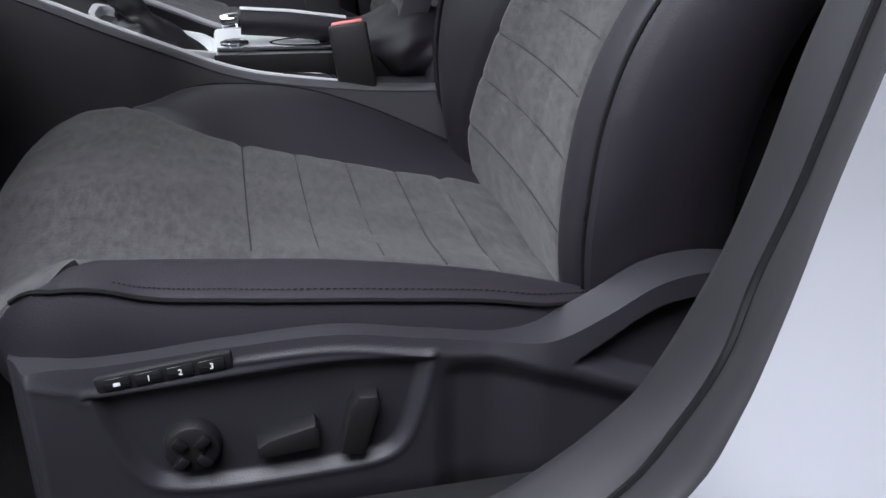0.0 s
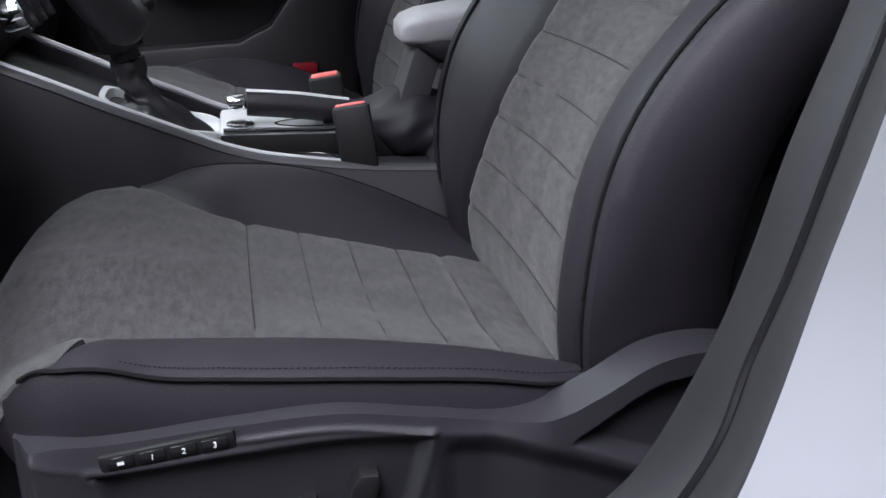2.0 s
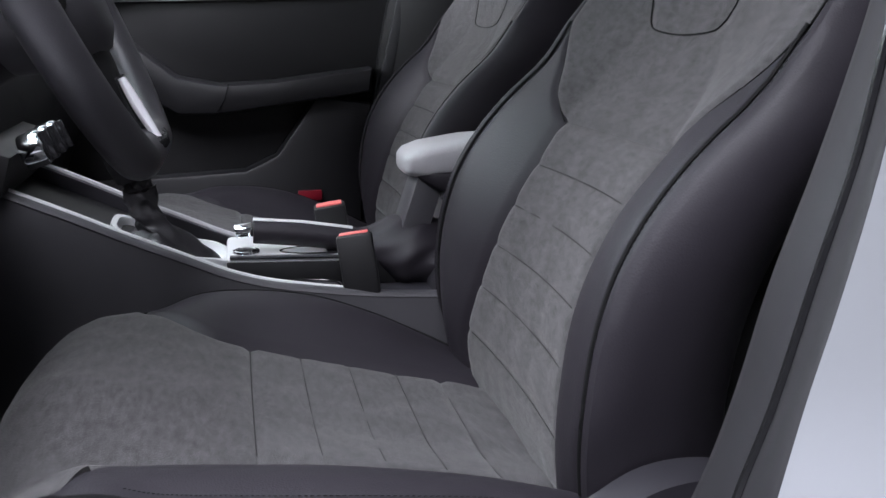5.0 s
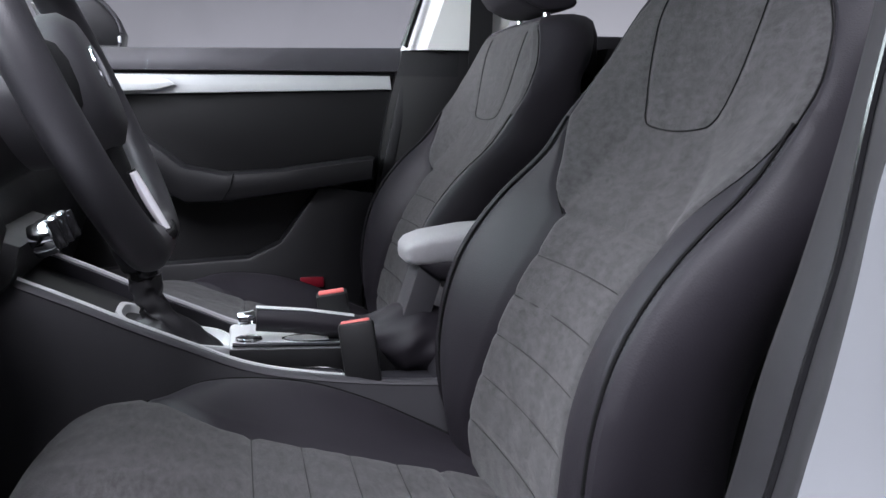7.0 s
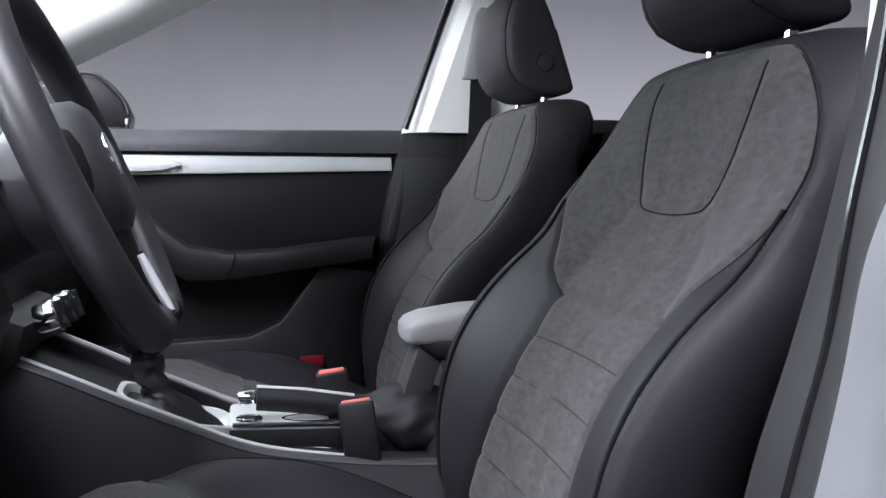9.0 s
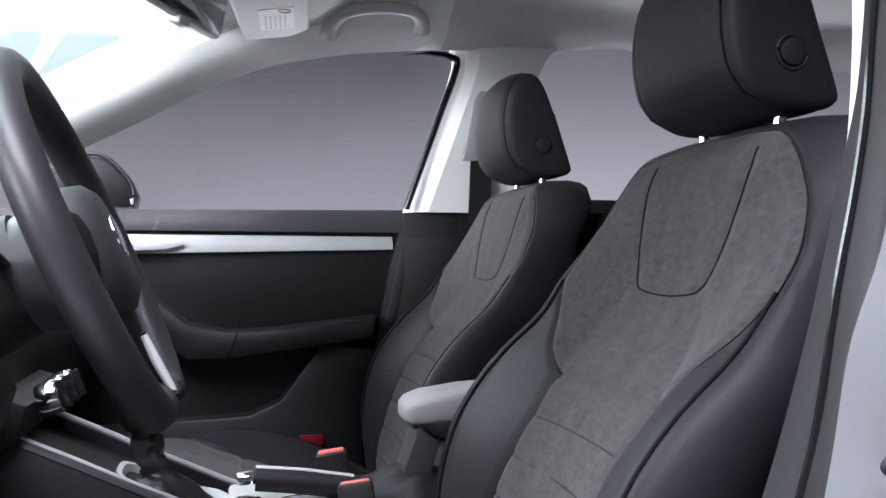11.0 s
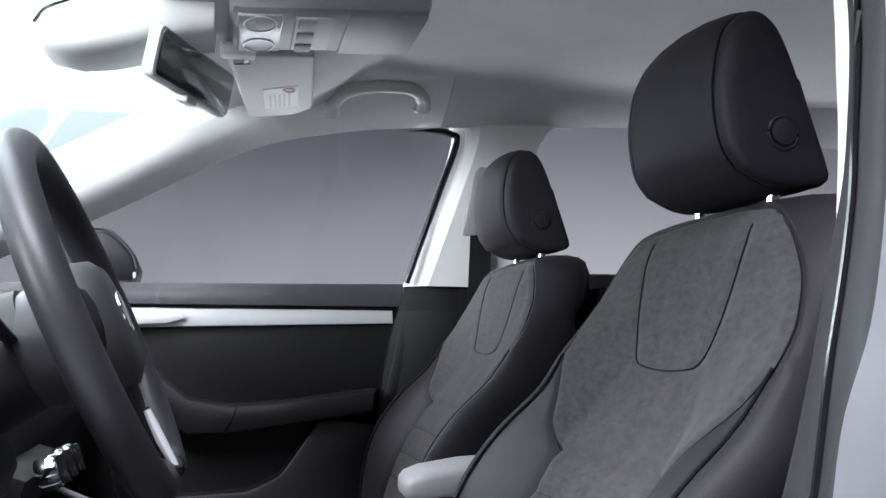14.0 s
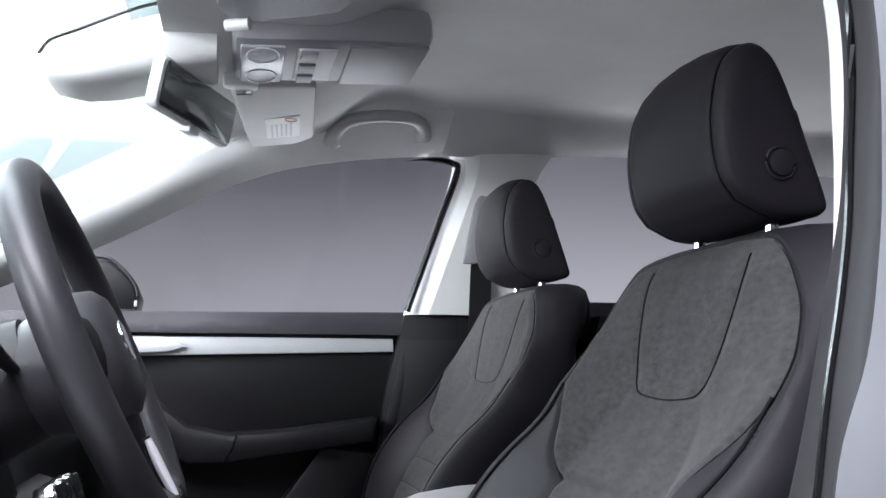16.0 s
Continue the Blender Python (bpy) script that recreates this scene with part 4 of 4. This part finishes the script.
def console_side(u, v):
    x = -0.26 + u * 0.56
    return x, 1.155 + 0.025 * v ** 2, 0.42 + v * (LEFT(x) - 0.42)


part("side_wall", sheet(console_side, 40, 10, (0, 0.02, 0)), SOFT_TOP, console, "black console side")
part("far_side_wall", sheet(lambda u, v: (-0.26 + u * 0.56, 1.43 - 0.025 * v ** 2, 0.42 + v * (LEFT(-0.26 + u * 0.56) - 0.42)), 40, 10, (0, -0.02, 0)), PLASTIC, console, "black console side")
part("edge_rail", tube([(x, 1.188, LEFT(x) - 0.002) for x in [-0.26 + 0.014 * k for k in range(41)]], 0.0095, 10, 0.6, (0, 0, 1)), SOFT_TOP, console, "soft rounded console edge")
part("edge_strip", tube([(x, 1.194, LEFT(x) + 0.0035) for x in [-0.26 + 0.0135 * k for k in range(31)]], lambda t: 0.0034 * (1 - 0.5 * t ** 3), 8), SILVER, console, "thin silver edging")
part("far_edge_strip", tube([(x, 1.392, LEFT(x) + 0.003) for x in [-0.26 + 0.0115 * k for k in range(26)]], 0.0042, 8), GREY_PLASTIC, console, "thin grey edging")
part("top_plate", sheet(lambda u, v: (-0.26 + u * 0.32, 1.195 + v * 0.195, LEFT(-0.26 + u * 0.32) - 0.018), 20, 6, (0, 0, -0.03)), PLASTIC_DARK, console, "black console top")
part("tray_floor", box((0.30, 0.20, 0.02), (0.16, CAR_Y, 0.602), 0.004), PLASTIC, console, "grey console tray")
part("brake_plate", box((0.22, 0.115, 0.05), (0.115, 1.3125, 0.626), 0.006, (0, 2, 0)), SILVER, console, "silver plate round the handbrake")
part("plate_recess", loft([[(0.118 + 0.048 * k * math.cos(a), 1.283 + 0.022 * k * math.sin(a), z) for a in [q * math.tau / 28 for q in range(28)]] for k, z in ((1.0, 0.646), (1.0, 0.6525), (0.93, 0.6530), (0.86, 0.6505))]), GLOSS_BLACK, console, "dark oval recess")
part("plate_lip", tube([(0.01, 1.2545, 0.6535), (0.07, 1.2545, 0.6515), (0.14, 1.2545, 0.6490), (0.16, 1.2545, 0.6484)], 0.003, 8), CHROME, console, "bright lip of the plate")
part("trough_wall", box((0.25, 0.004, 0.040), (0.13, 1.252, 0.624), 0.001, (0, 2, 0)), PLASTIC_DARK, console, "dark trough wall")
part("coin_slot", box((0.085, 0.040, 0.010), (0.100, 1.213, 0.621), 0.004, (0, 4, 0)), PLASTIC, console, "oblong storage lid")
part("slot_rim", tube([(0.100 + 0.043 * math.cos(a) * (abs(math.cos(a)) ** -0.4 if abs(math.cos(a)) > 0.1 else 1) * 0.9, 1.213 + 0.019 * math.sin(a), 0.6268 - 0.07 * 0.043 * math.cos(a)) for a in [k * math.tau / 32 for k in range(32)]], 0.001, 6, closed=True), GLOSS_BLACK, console)


def bezel_ring(k):
    return [(-0.057 + 0.070 * k * (abs(math.cos(a)) ** 0.5) * (1 if math.cos(a) > 0 else -1), 1.29 + 0.052 * k * (abs(math.sin(a)) ** 0.5) * (1 if math.sin(a) > 0 else -1)) for a in [q * math.tau / 40 for q in range(40)]]


part("shift_bezel", loft([[(x, y, LEFT(x) + h - 0.008 * step(0.0, -0.04, x)) for x, y in bezel_ring(k)] for k, h in ((1.0, -0.016), (1.0, -0.003), (0.985, 0.0), (0.90, 0.0), (0.88, -0.003), (0.87, -0.014))]), SILVER, console, "silver bezel round the gear lever")

lever = thing("gear_lever", "black gear lever with wrinkled leather boot on the console", "gear lever")


BOOT_R = table([(0, 0.050), (0.12, 0.044), (0.25, 0.034), (0.4, 0.025), (0.55, 0.020), (0.8, 0.0185), (1, 0.0205)])
BOOT_X = table([(0, -0.052), (0.2, -0.060), (0.4, -0.076), (0.6, -0.087), (1, -0.093)])


def boot_ring(t):
    r = BOOT_R(t) + 0.0022 * math.sin(t * 24 + 0.6) * (1 - t * 0.6)
    c = Vector((BOOT_X(t), 1.29, 0.660 + 0.078 * t))
    tilt = 0.46 * step(0.75, 0.0, t)
    return [c + Vector((r * math.cos(a) * (1 + 0.05 * math.sin(4 * a + 9 * t)), r * 0.72 * math.sin(a) * (1 + 0.07 * math.sin(5 * a - 12 * t)), -tilt * r * math.cos(a) + 0.003 * math.sin(3 * a + 8 * t) + 0.0015 * math.sin(8 * a - 11 * t))) for a in [k * math.tau / 48 for k in range(48)]]


part("boot", loft([boot_ring(k / 44) for k in range(45)]), LEATHER_SHADED, lever, "wrinkled black leather boot")
part("collar", disc(0.017, 0.012, (-0.094, 1.29, 0.742), (0, -12, 0)), GLOSS_BLACK, lever, "glossy black collar")
part("knob", tube(curve([(-0.095, 1.29, 0.748), (-0.104, 1.29, 0.785), (-0.110, 1.29, 0.82)], 12), lambda t: 0.018 + 0.012 * math.sin(math.pi * (0.15 + 0.75 * t)), 16), GLOSS_BLACK, lever, "black gear knob")

brake = thing("handbrake", "black leather handbrake lever with chrome button", "handbrake")
part("grip", tube(curve([(0.040, 1.285, 0.678), (0.10, 1.285, 0.672), (0.163, 1.285, 0.662), (0.20, 1.285, 0.655)], 24), lambda t: 0.0155 + 0.001 * math.sin(3 * t), 14, 0.95), LEATHER, brake, "black leather grip")
part("grip_trim", tube([(0.040, 1.285, 0.6935), (0.10, 1.285, 0.6875), (0.163, 1.285, 0.677)], 0.005, 8, 0.5), SILVER, brake, "silver grip inlay")
part("button", disc(0.009, 0.022, (0.028, 1.285, 0.680), (0, 84, 0), bevel=0.002), CHROME, brake, "chrome release button")
def bag_ring(t):
    x = 0.160 + 0.135 * t
    r = Vector((0, 0.018 + 0.040 * step(0.0, 0.55, t), 0.017 + 0.030 * step(0.0, 0.6, t)))
    z = 0.660 - 0.026 * t
    out = []
    for k in range(56):
        a = k * math.tau / 56
        f = 1 + 0.07 * math.sin(3 * a + 5 * t) * t + 0.05 * math.sin(2 * a + 15 * t) * math.sin(math.pi * t) + 0.02 * math.sin(9 * a + 22 * t)
        flat = 1 - 0.10 * max(0, math.sin(a)) * step(0.3, 0.9, t)
        out.append((x + 0.008 * math.sin(2 * a + 4), 1.285 + r.y * f * math.cos(a), z + r.z * f * flat * math.sin(a)))
    return out


part("boot", loft([bag_ring(k / 36) for k in range(37)]), LEATHER, brake, "creased black leather boot")
ring = thing("power_socket", "round chrome-ringed socket in the console", "socket")
part("ring", tube([(0.030 + 0.014 * math.cos(a), 1.272 + 0.014 * math.sin(a), 0.6560) for a in [k * math.tau / 24 for k in range(24)]], 0.003, 8, closed=True), CHROME, ring)
part("cap", disc(0.012, 0.008, (0.030, 1.272, 0.6545)), GLOSS_BLACK, ring)


def buckle(at, turn, label):
    ob = thing("seat_belt_buckle", label, "belt buckle", "belt buckles")
    m = pose(*at, *turn)
    bm = box((0.043, 0.024, 0.080), (0, 0, 0), 0.004)
    bm.transform(m)
    part("case", bm, PLASTIC_DARK, ob, "black plastic case")
    bm = box((0.035, 0.014, 0.006), (0, 0, 0.0395), 0.002)
    bm.transform(m)
    part("release_button", bm, RED, ob, "red release button")
    bm = box((0.026, 0.008, 0.10), (0.006, 0, -0.08), 0.002, (0, -6, 0))
    bm.transform(m)
    part("stalk", bm, PLASTIC_DARK, ob, "black woven stalk")
    return ob


buckle((0.160, 1.200, 0.648), (-8, -8, -8), "black seat belt buckle with red button beside the driver seat")
buckle((0.150, 1.390, 0.650), (8, -8, -6), "black seat belt buckle with red button beside the passenger seat")

arm = thing("armrest_box", "grey padded centre armrest on a sloping bracket", "armrest")
part("pad", loft([[(x, CAR_Y + w * (abs(math.cos(a)) ** 0.4) * (1 if math.cos(a) > 0 else -1), z + h * (abs(math.sin(a)) ** 0.5) * (1 if math.sin(a) > 0 else -1)) for a in [k * math.tau / 28 for k in range(28)]] for x, z, w, h in ((0.227, 0.757, 0.028, 0.005), (0.229, 0.7575, 0.038, 0.011), (0.236, 0.7595, 0.046, 0.016), (0.255, 0.762, 0.051, 0.020), (0.31, 0.768, 0.054, 0.022), (0.40, 0.774, 0.054, 0.021), (0.52, 0.779, 0.052, 0.021))]), PAD, arm, "grey padded leather top")
part("pad_base", loft([[(x, CAR_Y + w * (abs(math.cos(a)) ** 0.4) * (1 if math.cos(a) > 0 else -1), z + h * (abs(math.sin(a)) ** 0.5) * (1 if math.sin(a) > 0 else -1)) for a in [k * math.tau / 28 for k in range(28)]] for x, z, w, h in ((0.236, 0.754, 0.030, 0.003), (0.245, 0.748, 0.044, 0.009), (0.27, 0.739, 0.0525, 0.016), (0.40, 0.739, 0.0525, 0.022), (0.52, 0.75, 0.050, 0.024))]), LEATHER, arm, "black leather underside")
part("bracket", prism([(0.195, 0.60), (0.232, 0.60), (0.280, 0.745), (0.243, 0.745)], 0.06, pose(0, CAR_Y - 0.04, 0), 0.004), SOFT_TOP, arm, "grey sloping bracket")
part("rear_box", prism([(0.255, 0.40), (0.50, 0.40), (0.50, 0.72), (0.29, 0.70), (0.25, 0.62)], 0.20, pose(0, CAR_Y - 0.10, 0), 0.01), PLASTIC, arm, "black rear console box")

# ---- roof fittings ----
base = thing("mirror_base", "pale plastic sensor housing behind the windscreen", "sensor housing")
part("housing", loft([[(x, CAR_Y + w * (abs(math.cos(a)) ** 0.5) * (1 if math.cos(a) > 0 else -1), z + h * (abs(math.sin(a)) ** 0.6) * (1 if math.sin(a) > 0 else -1)) for a in [k * math.tau / 24 for k in range(24)]] for x, z, w, h in ((-0.240, 1.330, 0.030, 0.008), (-0.236, 1.327, 0.044, 0.017), (-0.225, 1.323, 0.054, 0.025), (-0.19, 1.326, 0.061, 0.034), (-0.15, 1.336, 0.064, 0.039), (-0.10, 1.352, 0.065, 0.042), (-0.06, 1.362, 0.065, 0.042), (-0.025, 1.370, 0.065, 0.042))]), LIGHT_PLASTIC, base)
part("black_edge", tube(curve([(-0.237, 1.25, 1.330), (-0.222, 1.240, 1.345), (-0.19, 1.232, 1.357), (-0.12, 1.23, 1.390), (-0.07, 1.23, 1.404)], 20), 0.0022, 6), GLOSS_BLACK, base, "black screen edge")
mir = thing("interior_mirror", "pale framed interior rear-view mirror", "car mirror")


def frame_of(p0, p1, p2, p3):
    """A matrix in the middle of four corners, x along the first edge, y out of the plane."""
    p0, p1, p2, p3 = Vector(p0), Vector(p1), Vector(p2), Vector(p3)
    ax = (p1 - p0 + p2 - p3).normalized()
    ay = ax.cross(p3 - p0 + p2 - p1).normalized()
    az = ax.cross(ay) * -1
    m = Matrix(((ax.x, ay.x, -az.x, 0), (ax.y, ay.y, -az.y, 0), (ax.z, ay.z, -az.z, 0), (0, 0, 0, 1)))
    return Matrix.Translation((p0 + p1 + p2 + p3) / 4) @ m


MM = frame_of((-0.085, 1.21, 1.324), (-0.010, 1.40, 1.318), (-0.016, 1.40, 1.259), (-0.103, 1.21, 1.264))


def slab(w, h, d, r, n=6):
    pts = []
    for cx, cz, a0 in ((w - r, h - r, 0), (-w + r, h - r, 90), (-w + r, -h + r, 180), (w - r, -h + r, 270)):
        pts += [(cx + r * math.cos(radians(a0 + 90 * k / n)), cz + r * math.sin(radians(a0 + 90 * k / n))) for k in range(n + 1)]
    return pts


bm = prism(slab(0.109, 0.033, 0.02, 0.012), 0.018, pose(0, -0.009, 0), 0.006)
bm.transform(MM)
part("frame", bm, LIGHT_PLASTIC, mir, "pale grey frame")
for dy in (-0.0105, 0.0075):
    bm = prism(slab(0.103, 0.0285, 0.02, 0.008), 0.003, pose(0, dy, 0), 0.001)
    bm.transform(MM)
    part("mirror_glass", bm, MIRROR, mir, "mirror glass")
bm = box((0.03, 0.02, 0.012), (0, 0, -0.034), 0.004)
bm.transform(MM)
part("sensor_tab", bm, LIGHT_PLASTIC, mir, "small switch under the mirror")
part("stem", tube([(-0.055, 1.31, 1.30), (-0.07, CAR_Y, 1.345)], 0.010, 10), LIGHT_PLASTIC, mir)

over = thing("overhead_console", "grey overhead console with reading lamps and buttons", "overhead console")
OM = pose(0.118, CAR_Y - 0.025, 1.372, 0, -3, 0)


def fitted(name, bm, material, parent, label="", m=OM):
    bm.transform(m)
    return part(name, bm, material, parent, label)


fitted("housing", box((0.25, 0.18, 0.05), (0, 0, 0), 0.014), GREY_PLASTIC, over, "grey moulded housing")
fitted("lamp_lens", box((0.055, 0.15, 0.006), (-0.088, 0, -0.0255), 0.003), LENS, over, "clear reading lamp lens")
for dy in (-0.045, 0.045):
    fitted("lamp_rim", tube([(-0.088 + 0.020 * math.cos(a), dy + 0.03 * math.sin(a), -0.029) for a in [k * math.tau / 24 for k in range(24)]], 0.0011, 6, closed=True), SILVER, over, "silver lamp rim")
fitted("switch_plate", box((0.05, 0.13, 0.006), (-0.02, 0, -0.0255), 0.003), LIGHT_PLASTIC, over)
for dy in (-0.05, 0.0, 0.05):
    fitted("button", box((0.022, 0.030, 0.005), (-0.03, dy, -0.0295), 0.002), GREY_PLASTIC, over, "rocker button")
fitted("glasses_lid", box((0.10, 0.16, 0.006), (0.07, 0, -0.0255), 0.004), GREY_PLASTIC, over, "storage lid")

visor = thing("passenger_sun_visor", "pale grey sun visor with printed label", "sun visor")
FLAT = pose(0, 0, 0, 90, 0, 0)


def roof_panel(outline, z, t=0.014, bevel=0.005):
    """A padded panel under the roof with an outline in the ground plan."""
    return prism([(x, -y) for x, y in outline], t, pose(0, 0, z) @ FLAT, bevel)


part("panel", roof_panel(slab_outline([(-0.012, 1.392), (0.110, 1.365), (0.131, 1.680), (0.105, 1.735), (0.024, 1.782)], 0.012), 1.343), VISOR, visor, "pale grey padded panel")
tag = part("label", roof_panel([(0.044, 1.566), (0.098, 1.528), (0.106, 1.663), (0.052, 1.697)], 1.3418, 0.003, 0), PAPER, visor, "white printed label")
for k in range(5):
    x = 0.055 + 0.0075 * k
    part("printed_line", roof_panel([(x, 1.60 - 0.7 * 0.0075 * k), (x + 0.003, 1.598 - 0.7 * 0.0075 * k), (x + 0.0075, 1.682 - 0.7 * 0.0075 * k), (x + 0.0045, 1.684 - 0.7 * 0.0075 * k)], 1.3412, 0.002, 0), INK, tag, "unreadable printed line", False)
part("printed_mark", tube([(0.085 + 0.009 * math.cos(a), 1.555 + 0.011 * math.sin(a), 1.3415) for a in [k * math.tau / 20 for k in range(20)]], 0.0012, 6, closed=True), INK_RED, tag, "red printed ring")
part("pivot", tube([(0.0, 1.405, 1.340), (0.022, 1.398, 1.340)], 0.005, 8), CHROME, visor, "chrome pivot")
part("pivot_mount", box((0.05, 0.03, 0.02), (0.005, 1.385, 1.350), 0.006), LIGHT_PLASTIC, visor)
dv = thing("driver_sun_visor", "pale grey sun visor folded against the roof", "sun visor")
part("panel", roof_panel(slab_outline([(-0.030, 0.72), (-0.022, 1.085), (-0.002, 1.132), (0.112, 1.074), (0.128, 1.02), (0.11, 0.72)], 0.012), 1.343), GREY_PLASTIC, dv, "grey padded panel")
part("pivot", tube([(-0.012, 1.118, 1.336), (0.014, 1.105, 1.336)], 0.007, 10), LIGHT_PLASTIC, dv, "pale pivot clip")

grab = thing("grab_handle", "pale grey roof grab handle above the far door", "grab handle")
part("handle", tube(curve([(0.174, 1.812, 1.368), (0.180, 1.79, 1.383), (0.200, 1.755, 1.396), (0.240, 1.735, 1.402), (0.290, 1.735, 1.405), (0.325, 1.752, 1.405), (0.346, 1.785, 1.398), (0.351, 1.812, 1.388)], 50), lambda t: 0.0125 + 0.004 * abs(2 * t - 1) ** 3, 14, 0.9), VISOR, grab, "moulded grip")
for x, z in ((0.177, 1.369), (0.350, 1.388)):
    part("foot", box((0.036, 0.030, 0.030), (x, 1.818, z + 0.006), 0.010), VISOR, grab)
